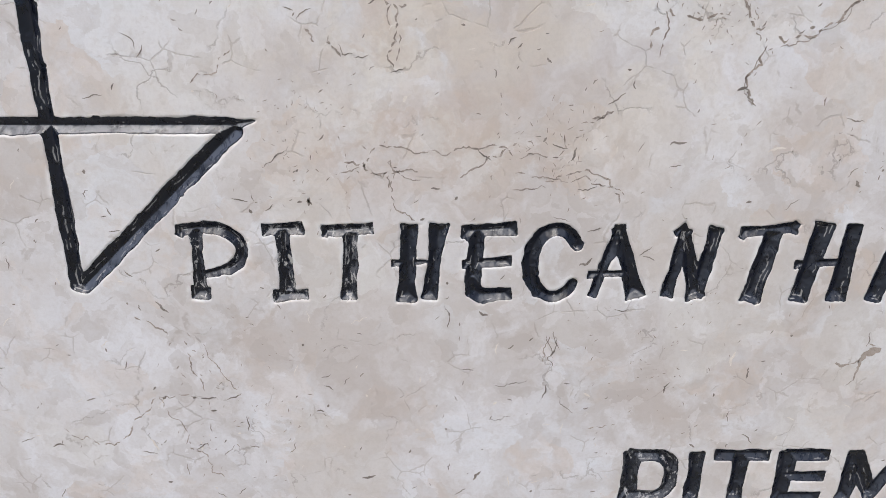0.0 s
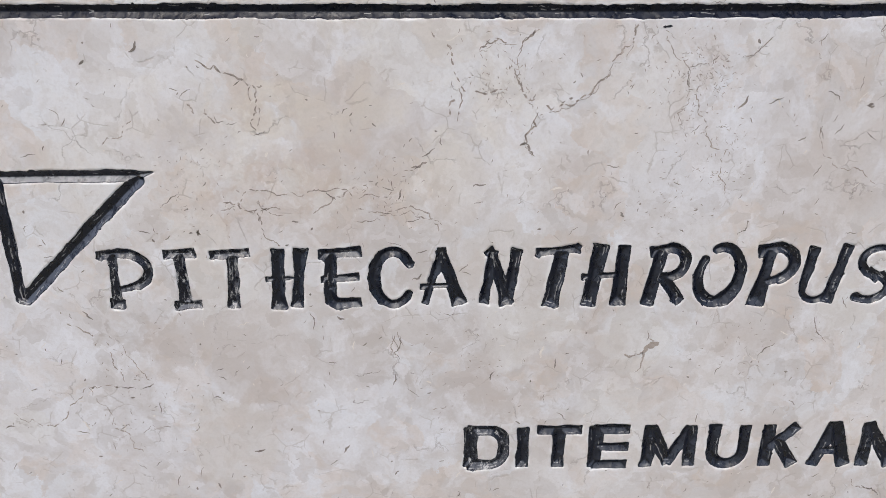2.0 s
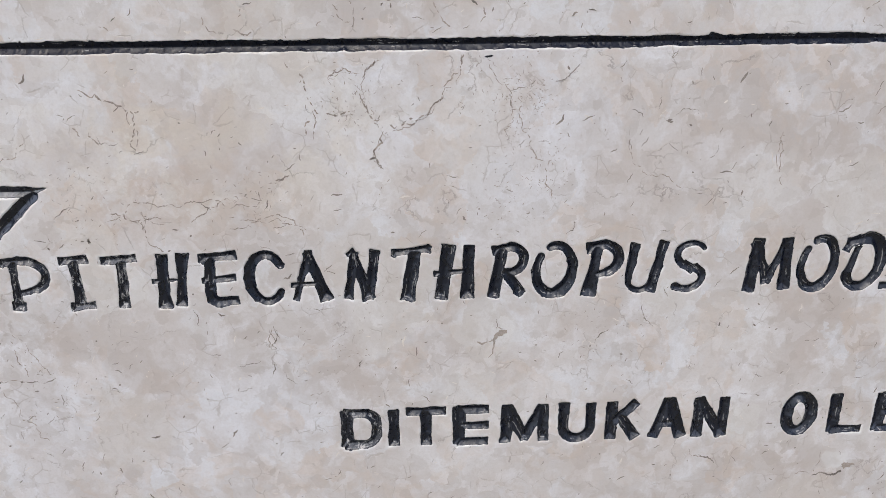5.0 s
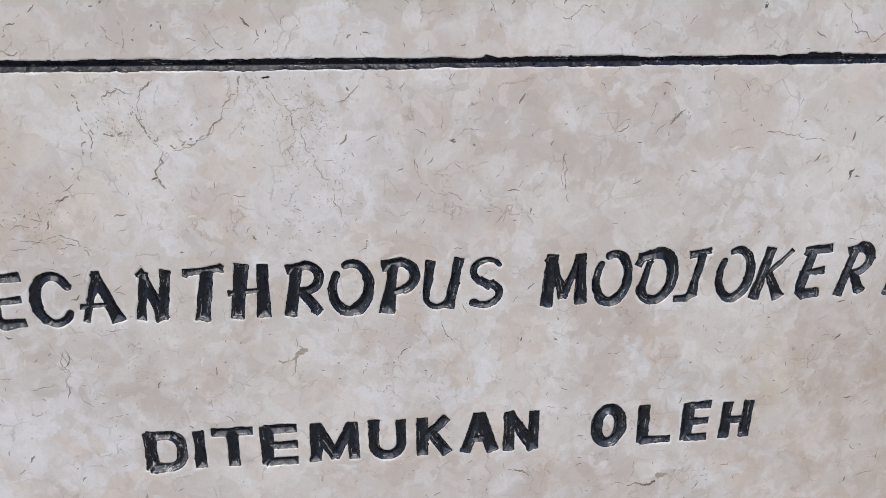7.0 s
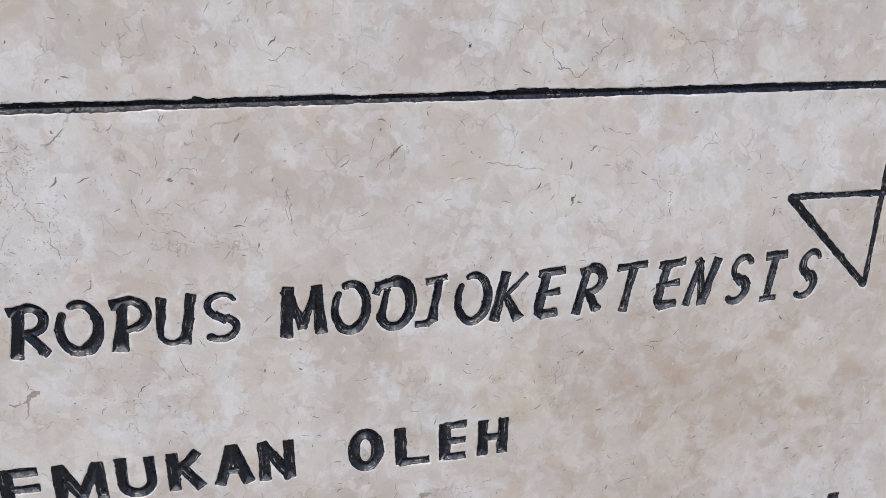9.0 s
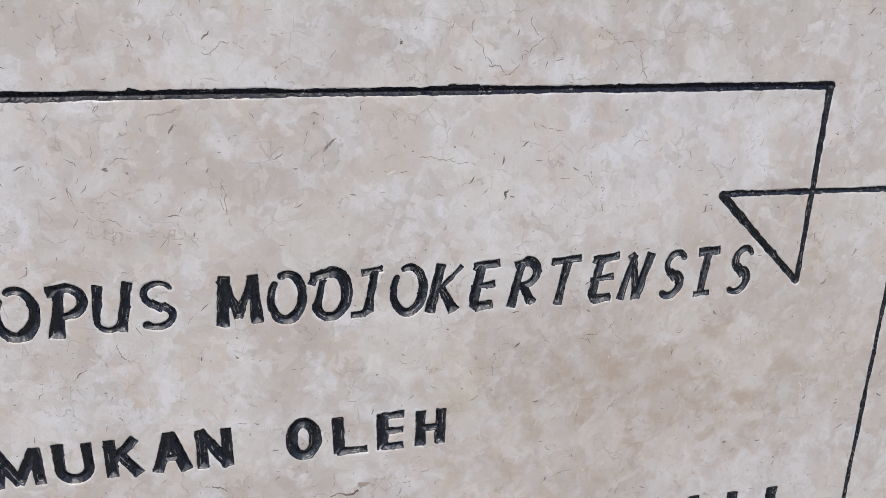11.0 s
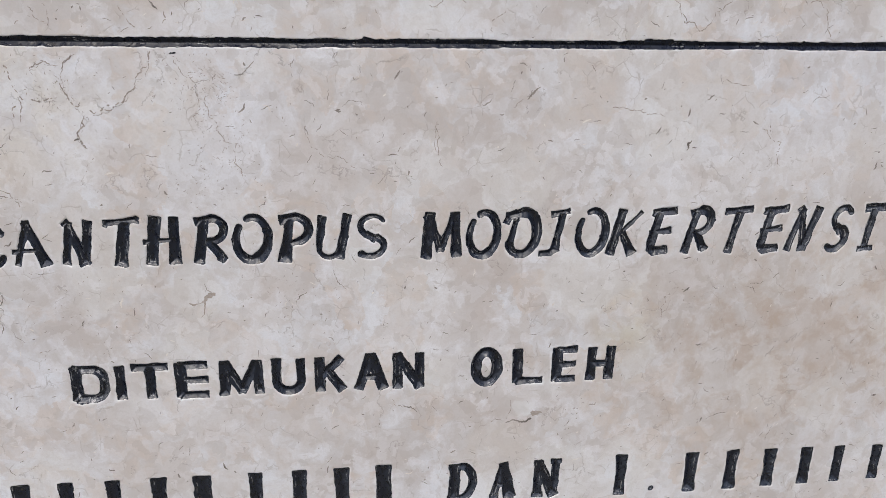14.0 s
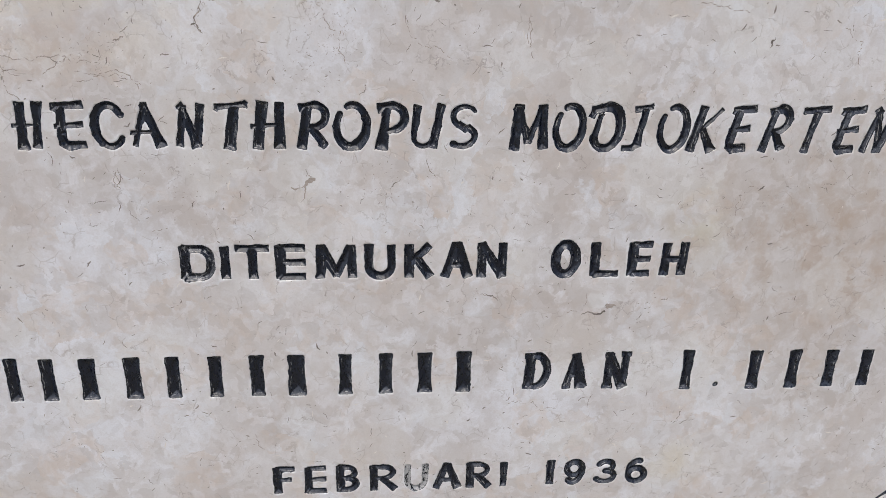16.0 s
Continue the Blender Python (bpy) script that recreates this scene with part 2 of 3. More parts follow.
CONCRETE = plain("ground_concrete", (0.26, 0.25, 0.17), (0.33, 0.32, 0.30), 3.0, 0.9)


# ---- mesh helpers ----
def mesh_from(name, verts, faces, mat, smooth=False, **values):
    """values: a number for each vertex, under the name by which a material asks for it."""
    me = bpy.data.meshes.new(name)
    me.from_pydata(verts, [], faces)
    me.materials.append(mat)
    for key, numbers in values.items():
        me.attributes.new(key, "FLOAT", "POINT").data.foreach_set("value", numbers)
    if smooth:
        me.polygons.foreach_set("use_smooth", [True] * len(me.polygons))
    me.update()
    return me


def part(name, me, parent, label=""):
    ob = new(name, me)
    ob.parent = parent
    return tagged(ob, label) if label else ob


def box_mesh(name, a, b, mat, bevel=0.0):
    bm = bmesh.new()
    bmesh.ops.create_cube(bm, size=1)
    for v in bm.verts:
        v.co = [a[i] if v.co[i] < 0 else b[i] for i in range(3)]
    if bevel:
        bmesh.ops.bevel(bm, geom=bm.edges[:], offset=bevel, segments=2, affect="EDGES")
    me = bpy.data.meshes.new(name)
    bm.to_mesh(me)
    bm.free()
    me.materials.append(mat)
    return me


# ---- setting ----
SLAB_X, SLAB_Z, BACK = (-0.45, 1.70), (0.45, 1.78), 0.035
ground = tagged(new("ground", mesh_from("ground", [(-400, -400, 0), (400, -400, 0), (400, 400, 0), (-400, 400, 0)], [(0, 1, 2, 3)], CONCRETE)), kind="structure")
tagged(new("wall_back", box_mesh("wall_back", (-0.9, BACK, 0.0), (2.15, 0.45, 2.1), PLASTER, 0.01)), kind="structure")

# ---- the carved slab: one height field of grooves ----
STEP = 0.0006
GX, GZ = (-0.17, 1.41), (0.66, 1.50)
NX, NZ = int(round((GX[1] - GX[0]) / STEP)) + 1, int(round((GZ[1] - GZ[0]) / STEP)) + 1
xs = GX[0] + STEP * np.arange(NX)
zs = GZ[0] + STEP * np.arange(NZ)
rng = np.random.default_rng(7)
field = np.full((NZ, NX), 0.02, np.float32)
owner = np.full((NZ, NX), -1, np.int16)
carved = []


def rough_field(size, amount):
    """Smooth random relief with bumps of the given size, over the whole grid."""
    cx, cz = int(NX * STEP / size) + 3, int(NZ * STEP / size) + 3
    lat = rng.normal(0, 1, (cz, cx)).astype(np.float32)
    fx, fz = np.arange(NX) * STEP / size, np.arange(NZ) * STEP / size
    ix, iz = fx.astype(int), fz.astype(int)
    ux, uz = fx - ix, fz - iz
    ux, uz = (ux * ux * (3 - 2 * ux))[None], (uz * uz * (3 - 2 * uz))[:, None]
    row = lat[iz] * (1 - uz) + lat[iz + 1] * uz
    return amount * (row[:, ix] * (1 - ux) + row[:, ix + 1] * ux).astype(np.float32)


def cut(who, p, q, h0, h1, square, flare=0.1):
    """Cut one straight stroke from p to q, half as wide as h0 at p and h1 at q."""
    (x0, z0), (x1, z1) = p, q
    m = max(h0, h1) + 0.004
    i0, i1 = np.searchsorted(xs, (min(x0, x1) - m, max(x0, x1) + m))
    k0, k1 = np.searchsorted(zs, (min(z0, z1) - m, max(z0, z1) + m))
    if i1 <= i0 or k1 <= k0:
        return
    X, Z = xs[None, i0:i1] - x0, zs[k0:k1, None] - z0
    length = max(math.hypot(x1 - x0, z1 - z0), 1e-5)
    ex, ez = (x1 - x0) / length, (z1 - z0) / length
    a, b = X * ex + Z * ez, np.abs(-X * ez + Z * ex)
    f = np.clip(a / length, 0, 1)
    half = h0 + (h1 - h0) * f
    if square:
        r = 0.32 * min(h0, h1)
        end = np.clip(1 - np.minimum(a, length - a) / (2.4 * half), 0, 1.4)
        half = half * (1 - 0.5 * flare + flare * end * end)
        dx, dz = np.maximum(-a, a - length) - 0.55 * half + r, b - half + r
        d = np.hypot(np.maximum(dx, 0), np.maximum(dz, 0)) + np.minimum(np.maximum(dx, dz), 0) - r
    else:
        d = np.hypot(a - f * length, b) - half
    view, own = field[k0:k1, i0:i1], owner[k0:k1, i0:i1]
    less = d < view
    view[less], own[less] = d[less], who


def arc(cx, cz, rx, rz, a0, a1):
    n = max(6, int(abs(a1 - a0) / 12))
    return [(cx + rx * math.cos(radians(a0 + (a1 - a0) * i / n)), cz + rz * math.sin(radians(a0 + (a1 - a0) * i / n))) for i in range(n + 1)]


# Glyphs: a line is (x, z, x, z, width, width), an arc (x, z, radius, radius, from, to, width, width),
# in a cell of 1 by 1, widths as shares of the stem's.
HAND = {}
HAND["P"] = [(.24, 0, .27, .95, .75, .85), (0, .96, .5, 1, .7, .75), (.45, .68, .55, .32, 88, -60, .85, .8), (.72, .41, .34, .33, .75, .5), (.14, .06, .34, .05, .85, .7), (0, .9, .04, .96, .5, .7)]
HAND["I"] = [(.52, .05, .46, .95, .95, .95), (0, .97, .95, 1, .95, .95), (.22, 0, 1, .02, .75, .7)]
HAND["T"] = [(.48, 0, .56, .9, .95, 1.0), (0, .95, 1, 1, .8, .85), (.0, .88, .06, .95, .5, .6), (.94, .98, 1, 1.04, .6, .5)]
HAND["H"] = [(.30, 0, .34, 1, 1.15, .98), (.80, .02, .98, 1, .9, 1.0), (0, .5, .85, .52, .5, .4)]
HAND["E"] = [(.28, .95, .19, .25, .9, 1.0), (.40, .22, .21, .2, 180, 272, 1.05, 1.0), (.40, .02, .98, .05, 1.0, .85), (0, .95, 1, 1, .8, .85), (.0, .48, .95, .53, .6, .75), (0, .88, .05, .95, .5, .6)]
HAND["C"] = [(.54, .5, .54, .5, 30, 185, .75, 1.0), (.54, .5, .54, .5, 180, 322, 1.0, .75)]
HAND["A"] = [(.08, .02, .48, 1, .62, .8), (.48, 1, .92, .04, .75, 1.3), (-.02, .33, .75, .36, .55, .55), (.34, .96, .5, 1, .5, .6), (.88, .03, 1.02, .0, .7, .4)]
HAND["N"] = [(.05, .02, .27, .96, .85, .75), (.27, .92, .72, .03, .75, 1.05), (.74, .03, .98, .98, .95, .95), (.06, .93, .26, 1, .5, .7)]
HAND["R"] = [(.10, 0, .24, .95, 1.05, 1.0), (0, .93, .5, 1, .8, .9), (.48, .73, .50, .27, 90, -95, 1.0, .85), (.42, .47, .93, .08, .9, 1.0), (.91, .09, 1.0, .03, .9, .8)]
HAND["O"] = [(.5, .5, .5, .5, 145, 300, .8, 1.05), (.5, .5, .5, .5, 295, 472, 1.05, .8)]
HAND["U"] = [(.12, .97, .05, .25, .95, .7), (.42, .27, .37, .27, 180, 350, .65, .6), (.80, .02, 1, 1, 1.0, .95)]
HAND["S"] = [(.56, .76, .42, .24, 30, 245, .65, .8), (.38, .55, .66, .44, .9, .95), (.52, .25, .48, .25, 62, -130, 1.0, .7)]
HAND["M"] = [(.05, 0, .14, 1, 1.2, 1.1), (.16, .92, .48, .16, .85, .9), (.48, .16, .84, .92, .8, .9), (.88, 1, .96, .03, 1.1, 1.15), (.0, .9, .14, .98, .7, .7)]
HAND["D"] = [(.0, .76, .06, .88, .8, .9), (.05, .90, .55, .99, .95, 1.15), (.56, .5, .44, .49, 95, -80, 1.25, 1.1), (.52, .28, .36, .27, -75, -178, 1.05, .9), (.17, .28, .30, .80, .9, .75)]
HAND["J"] = [(.60, .14, .76, .93, 1.0, .9), (.33, .93, 1, 1, .8, .75), (.62, .13, .40, .03, .95, .8), (.42, .03, 0, .02, .8, .7)]
HAND["K"] = [(.0, 0, .14, 1, 1, .9), (1, .98, .2, .44, .55, .6), (.28, .52, .92, 0, .85, 1.05)]
UPRIGHT = dict(HAND)
UPRIGHT["H"] = [(.20, 0, .30, 1, 1.2, 1.15), (.92, .02, .86, 1, 1.1, 1.0), (0, .48, .85, .53, .5, .5)]
UPRIGHT["P"] = [(.17, 0, .28, .95, 1.2, .9), (0, .94, .5, 1, 1.0, .85), (.48, .70, .52, .30, 90, -65, .95, .85), (.70, .43, .3, .36, .8, .6)]
UPRIGHT["T"] = [(.48, 0, .58, .9, 1.15, 1.1), (0, .93, .95, 1, .75, .8), (.0, .86, .06, .93, .5, .6), (.92, .99, .98, 1.05, .6, .5)]
SANS = {}
SANS["D"] = [(.02, .02, .02, 1, 1, 1), (.02, 1, .62, 1, .9, .9), (.02, 0, .62, 0, .95, .9), (.58, .62, .42, .38, 90, 0, .95, 1), (1, .62, 1, .38, 1, 1), (.58, .38, .42, .38, 0, -90, 1, .95)]
SANS["I"] = [(.5, 0, .48, 1, 1, 1)]
SANS["T"] = [(.5, 0, .5, .96, .9, .95), (0, 1, 1, 1, .82, .82)]
SANS["E"] = [(.05, 0, .05, 1, 1.05, 1), (.05, 1, 1, 1, .78, .78), (.05, .5, 1, .5, .72, .72), (.05, 0, 1, 0, .82, .82)]
SANS["M"] = [(.0, 0, .04, 1, 1, .95), (.06, .98, .5, .06, .9, .95), (.5, .06, .94, .98, .85, .9), (.96, 1, 1, 0, .95, 1)]
SANS["U"] = [(.02, 1, .02, .35, .95, .95), (.5, .38, .48, .38, 180, 360, .95, .95), (.98, .35, .98, 1, .95, .95)]
SANS["K"] = [(.05, 0, .05, 1, 1, 1), (.95, 1, .1, .42, .8, .85), (.38, .62, 1, 0, .85, 1)]
SANS["A"] = [(0, 0, .45, 1, .9, .9), (.52, 1, 1, 0, .95, 1.05), (.2, .34, .8, .34, .7, .7), (.42, 1, .54, 1, .8, .8)]
SANS["N"] = [(.03, 0, .03, 1, .95, .9), (.05, 1, .95, 0, .9, 1), (.97, 0, .97, 1, .9, .9)]
SANS["O"] = [(.5, .5, .5, .5, 0, 360, 1, 1)]
SANS["L"] = [(.05, 0, .02, 1, 1.05, .95), (.05, 0, 1, 0, .85, .85)]
SANS["H"] = [(.05, 0, .05, 1, 1, .95), (.95, 0, .97, 1, 1, .95), (.05, .5, .95, .5, .8, .8)]
SANS["F"] = [(.05, 0, .05, 1, 1, 1), (.05, 1, 1, 1, .8, .8), (.05, .52, .8, .52, .7, .7)]
SANS["B"] = [(.05, 0, .05, 1, 1, 1), (.05, 1, .5, 1, .8, .8), (.05, .53, .5, .53, .7, .7), (.05, 0, .5, 0, .8, .8), (.48, .765, .42, .235, 90, -90, .8, .8), (.48, .265, .5, .265, 90, -90, .85, .85)]
SANS["R"] = [(.05, 0, .05, 1, 1, 1), (.05, 1, .5, 1, .8, .8), (.05, .48, .5, .48, .7, .7), (.48, .74, .46, .26, 90, -90, .85, .8), (.45, .46, 1, 0, .85, 1)]
SANS["1"] = [(.6, 0, .6, 1, 1, 1), (.0, .82, .6, 1, .6, .7)]
SANS["9"] = [(.5, .68, .46, .32, 0, 360, .75, .75), (.46, .62, .5, .62, 5, -125, .8, .75)]
SANS["3"] = [(.48, .76, .42, .24, 150, -90, .7, .75), (.48, .26, .52, .26, 90, -155, .8, .75)]
SANS["6"] = [(.5, .32, .48, .32, 0, 360, .8, .75), (.56, .42, .54, .58, 75, 195, .7, .8)]
SERIF = {}
SERIF["D"] = [(.22, 0, .22, 1, 1, 1), (0, 1, .55, 1, .6, .7), (0, 0, .55, 0, .6, .7), (.5, .5, .5, .5, 88, -88, .85, .85)]
SERIF["A"] = [(.14, .02, .48, 1, .7, .75), (.5, 1, .86, .02, 1, 1.1), (.26, .34, .74, .34, .55, .55), (0, 0, .3, 0, .6, .6), (.68, 0, 1, 0, .6, .6)]
SERIF["N"] = [(.16, 0, .16, 1, .8, .8), (.12, 1, .82, 0, .9, 1), (.84, .05, .84, 1, .75, .75), (0, 1, .2, 1, .6, .6), (0, 0, .34, 0, .55, .55), (.68, 1, 1, 1, .55, .55)]


def open_groove(name, label, mat):
    carved.append((name, label, mat))
    return len(carved) - 1


def letter(glyph, char, x, w, z0, z1, half, slant=0.0, mat=None, square=False):
    half *= 1.42 if square else 1.48
    x, w, z0, z1 = x - 0.0008, w + 0.0016, z0 - 0.0008, z1 + 0.0008
    who = open_groove("letter", f"carved letter {char} filled with {'worn ' if mat == WORN else ''}black paint", mat or PAINT)
    h = z1 - z0 - 2 * half
    lean = slant * h
    wide = w - 2 * half - 0.3 * abs(lean)
    if char == "T":
        x -= 0.5 * lean
    jig = random.Random(round(x * 9999))

    def at(u, v):
        return x + half + 0.15 * abs(lean) + u * wide + (v - 0.5) * lean, z0 + half + v * h

    for s in glyph[char]:
        if len(s) == 6:
            pts = [(s[0], s[1]), (s[2], s[3])]
        else:
            pts = arc(*s[:6])
        g0, g1 = s[-2] * half * jig.uniform(0.92, 1.08), s[-1] * half * jig.uniform(0.92, 1.08)
        for i in range(len(pts) - 1):
            a, b = i / (len(pts) - 1), (i + 1) / (len(pts) - 1)
            cut(who, at(*pts[i]), at(*pts[i + 1]), g0 + (g1 - g0) * a, g0 + (g1 - g0) * b, len(pts) == 2, 0.03 if square else 0.07)


def row(words, xw, glyph, base, cap, half, slant=0.0, mat=None, square=False):
    """A row of letters: xw gives each letter's left edge and width, base and cap the row's two ends."""
    chars = [c for c in words if c != " "]
    x_end = xw[-2]
    for i, c in enumerate(chars):
        x, w = xw[2 * i], xw[2 * i + 1]
        f = (x - xw[0]) / max(x_end - xw[0], 1e-6)
        letter(glyph, c, x, w, base[0] + (base[1] - base[0]) * f, cap[0] + (cap[1] - cap[0]) * f, half, slant, mat, square)


row("PIT", [-.0107, .0410, .0349, .0282, .0670, .0333], HAND, (1.1965, 1.1975), (1.2455, 1.2457), .0034, 0.0, WORN)
row("HECAN", [.1035, .0340, .1424, .0348, .1790, .0340, .2130, .0372, .2562, .0330], HAND, (1.1967, 1.1980), (1.2462, 1.2470), .0035)
row("THROPUS", [.2946, .0385, .3283, .0395, .3751, .0350, .4110, .0395, .4530, .0355, .4877, .0369, .5245, .0370], UPRIGHT, (1.1975, 1.1990), (1.2485, 1.2484), .0035, 0.07)
row("M", [.5919, .0425], HAND, (1.1975, 1.1975), (1.2488, 1.2488), .0036, 0.02)
row("ODJO", [.6365, .0375, .6730, .0415, .7110, .0345, .7489, .0375], HAND, (1.1976, 1.1966), (1.2500, 1.2500), .0034, 0.07)
row("KERTENSIS", [.7864, .0353, .8242, .0335, .8652, .0345, .9066, .0385, .9468, .0350, .9818, .0370, 1.0250, .0333, 1.0625, .0322, 1.1024, .0336],
    HAND, (1.1966, 1.1941), (1.2492, 1.2502), .0037, 0.16, TIRED)
row("D", [.2495, .0362], SANS, (1.0575, 1.0575), (1.0988, 1.0988), .0041, 0.0, WORN, True)
row("ITEMUKAN", [.2898, .0120, .3030, .0418, .3465, .0362, .3893, .0447, .4407, .0358, .4832, .0338, .5245, .0350, .5635, .0350],
    SANS, (1.0564, 1.0548), (1.0990, 1.1004), .0043, 0.0, None, True)
row("OLEH", [.6467, .0338, .6910, .0380, .7345, .0310, .7725, .0330], SANS, (1.0543, 1.0541), (1.1000, 1.0984), .0043, 0.015, None, True)
row("DAN", [.6205, .0385, .6680, .0375, .7170, .0410], SERIF, (.9117, .9090), (.9637, .9628), .0048, 0.03, None, True)
row("FEBR", [.3295, .0290, .3660, .0290, .4038, .0290, .4435, .0350], SANS, (.7785, .7765), (.8195, .8175), .0038, 0.0, None, True)
row("U", [.4860, .0300], SANS, (.7755, .7755), (.8163, .8163), .0033, 0.0, FADED, True)
row("ARI", [.5212, .0350, .5615, .0330, .6035, .0112], SANS, (.7748, .7735), (.8158, .8145), .0038, 0.0, None, True)
row("1936", [.6600, .0150, .6832, .0312, .7225, .0335, .7630, .0325], SANS, (.7735, .7705), (.8140, .8108), .0042, 0.0, None, True)


def bar_row(xw, base, cap, half):
    """Plain upright bars, each in the place of one sign."""
    for i in range(0, len(xw), 2):
        f = i / max(1, len(xw) - 2)
        who = open_groove("bar", "plain carved bar filled with black paint", PAINT)
        mid = xw[i] + xw[i + 1] / 2
        z0, z1 = base[0] + (base[1] - base[0]) * f, cap[0] + (cap[1] - cap[0]) * f
        g = xw[i + 1] * half
        cut(who, (mid, z0 + 0.6 * g), (mid, z1 - 0.6 * g), g, g, True)


bar_row([.0450, .0323, .0792, .0365, .1175, .0440, .1646, .0430, .2107, .0369, .2563, .0374, .3007, .0390, .3400, .0480, .3999, .0373, .4451, .0385, .4879, .0421, .5332, .0420],
        (.9180, .9125), (.9705, .9660), 0.21)
bar_row([.8060, .0380], (.9060, .9060), (.9604, .9604), 0.19)
bar_row([.8894, .0418, .9392, .0430, .9870, .0430, 1.0349, .0400, 1.0781, .0380, 1.1270, .0400, 1.1790, .0400], (.9040, .9035), (.9575, .9515), 0.19)
cut(open_groove("bar", "small round carved dot filled with black paint", PAINT), (.8636, .9130), (.8637, .9130), .0042, .0042, False)

# the incised border with its folded corners
BORDER = [
    (-.0660, 1.3995, .36, 1.4024, .0048, .0046), (.36, 1.4024, 1.1970, 1.4108, .0046, .0041),
    (-.0660, 1.4030, -.0650, 1.2070, .0050, .0044), (-.1690, 1.2937, .0270, 1.2963, .0057, .0046),
    (.0270, 1.2935, -.0620, 1.2070, .0050, .0054), (1.1960, 1.4110, 1.1900, 1.2055, .0042, .0034),
    (1.0890, 1.3040, 1.3110, 1.3030, .0035, .0034), (1.0890, 1.3025, 1.1895, 1.2060, .0052, .0040),
    (1.3110, 1.3040, 1.3010, .8700, .0035, .0034), (1.3010, .8700, 1.0700, .6900, .0026, .0026),
]
for n, (x0, z0, x1, z1, h0, h1) in enumerate(BORDER):
    label, mat = {3: ("incised border line with thin scuffed paint, its lit wall painted grey", THIN_LIT), 4: ("incised border line with worn blue-black paint, its lit wall painted paler", SCUFFED_LIT), **dict.fromkeys((2, 5, 6, 7, 8), ("thin incised border line with flaking black paint", FLAKED))}.get(
        n, ("incised straight border line filled with black paint", SOLID))
    cut(open_groove("border_line", label, mat), (x0, z0), (x1, z1), h0, h1, False)
FIRST = len(carved) - len(BORDER)


cut(FIRST + 3, (.0255, 1.2964), (.0385, 1.2988), .0042, .0006, False)
cut(FIRST + 1, (.540, 1.4080), (.548, 1.4070), .0022, .0020, False)
cut(FIRST + 1, (.806, 1.4106), (.832, 1.4108), .0022, .0018, False)


# chipped, hand-cut edges and tool marks
field += np.where(field < 0.012, rough_field(0.0045, 0.00022) + rough_field(0.0018, 0.00012) + rough_field(0.010, 0.00030) + rough_field(0.03, 0.00028), 0)
field -= np.where((field < 0.003) & (field > -0.001), 0.0009 * np.clip(rough_field(0.0035, 1.0) - 1.15, 0, 1), 0)
LEVEL = -0.00050
sunk = np.maximum(-field, 0)
# the stone's worn arris, then the two walls of the groove
arris = 0.0002 + 0.0009 * np.clip(rough_field(0.014, 0.7) + 0.35, 0, 1.2)
lip = np.clip((arris - field) / (arris - LEVEL), 0, 1)
depth = 0.45 * (arris - LEVEL) * lip * lip + np.where(field < LEVEL, 0.007 * (1 - np.exp(-np.maximum(LEVEL - field, 0) / 0.007)), 0)
depth += np.where(owner >= FIRST, 0.4, 1.0) * np.where(sunk > 0.0008, np.minimum(sunk * 0.3, 0.00012) * np.clip(rough_field(0.0028, 0.5) + rough_field(0.0012, 0.5), -1.2, 1.2), 0)
# bruised, paler stone along the cuts
BRUISE = 0.0038
bruise = np.clip(1 - np.maximum(field, 0) / (BRUISE * np.clip(0.55 + rough_field(0.008, 0.3), 0.15, 1)), 0, 1) * np.clip(rough_field(0.016, 0.8) + rough_field(0.005, 0.6) + 0.02, 0, 1)
level = field - LEVEL
inside = level < 0
count = inside[:-1, :-1].astype(np.int8) + inside[:-1, 1:] + inside[1:, 1:] + inside[1:, :-1]
full_k, full_i = np.nonzero(count == 4)
mixed_k, mixed_i = np.nonzero((count > 0) & (count < 4))
top = field > BRUISE
flat = (top[:-1, :-1] & top[:-1, 1:] & top[1:, 1:] & top[1:, :-1])
rim_k, rim_i = np.nonzero((count == 0) & ~flat)


def vid(k, i):
    return k * NX + i


extra, extra_key = [], {}


def crossing(k0, i0, k1, i1):
    key = (k0, i0, k1, i1) if (k0, i0) < (k1, i1) else (k1, i1, k0, i0)
    n = extra_key.get(key)
    if n is None:
        k0, i0, k1, i1 = key
        a, b = float(level[k0, i0]), float(level[k1, i1])
        f = a / (a - b)
        n = NX * NZ + len(extra)
        extra_key[key] = n
        extra.append((xs[i0] + (xs[i1] - xs[i0]) * f, depth[k0, i0] + (depth[k1, i1] - depth[k0, i0]) * f, zs[k0] + (zs[k1] - zs[k0]) * f))
    return n


faces_of = [[] for _ in carved]
stone = []
for k, i in zip(mixed_k.tolist(), mixed_i.tolist()):
    ring = ((k, i), (k, i + 1), (k + 1, i + 1), (k + 1, i))
    ins, outs = [], []
    for n in range(4):
        a, b = ring[n], ring[(n + 1) % 4]
        (ins if inside[a] else outs).append(vid(*a))
        if inside[a] != inside[b]:
            c = crossing(*a, *b)
            ins.append(c)
            outs.append(c)
    best = min(ring, key=lambda p: level[p])
    faces_of[owner[best]].append(tuple(ins))
    stone.append(tuple(outs))
whose = owner[full_k, full_i]
base_id = full_k * NX + full_i
quads = np.stack([base_id, base_id + 1, base_id + NX + 1, base_id + NX], 1)
for n in range(len(carved)):
    faces_of[n].extend(map(tuple, quads[whose == n].tolist()))
base_id = rim_k * NX + rim_i
stone.extend(map(tuple, np.stack([base_id, base_id + 1, base_id + NX + 1, base_id + NX], 1).tolist()))
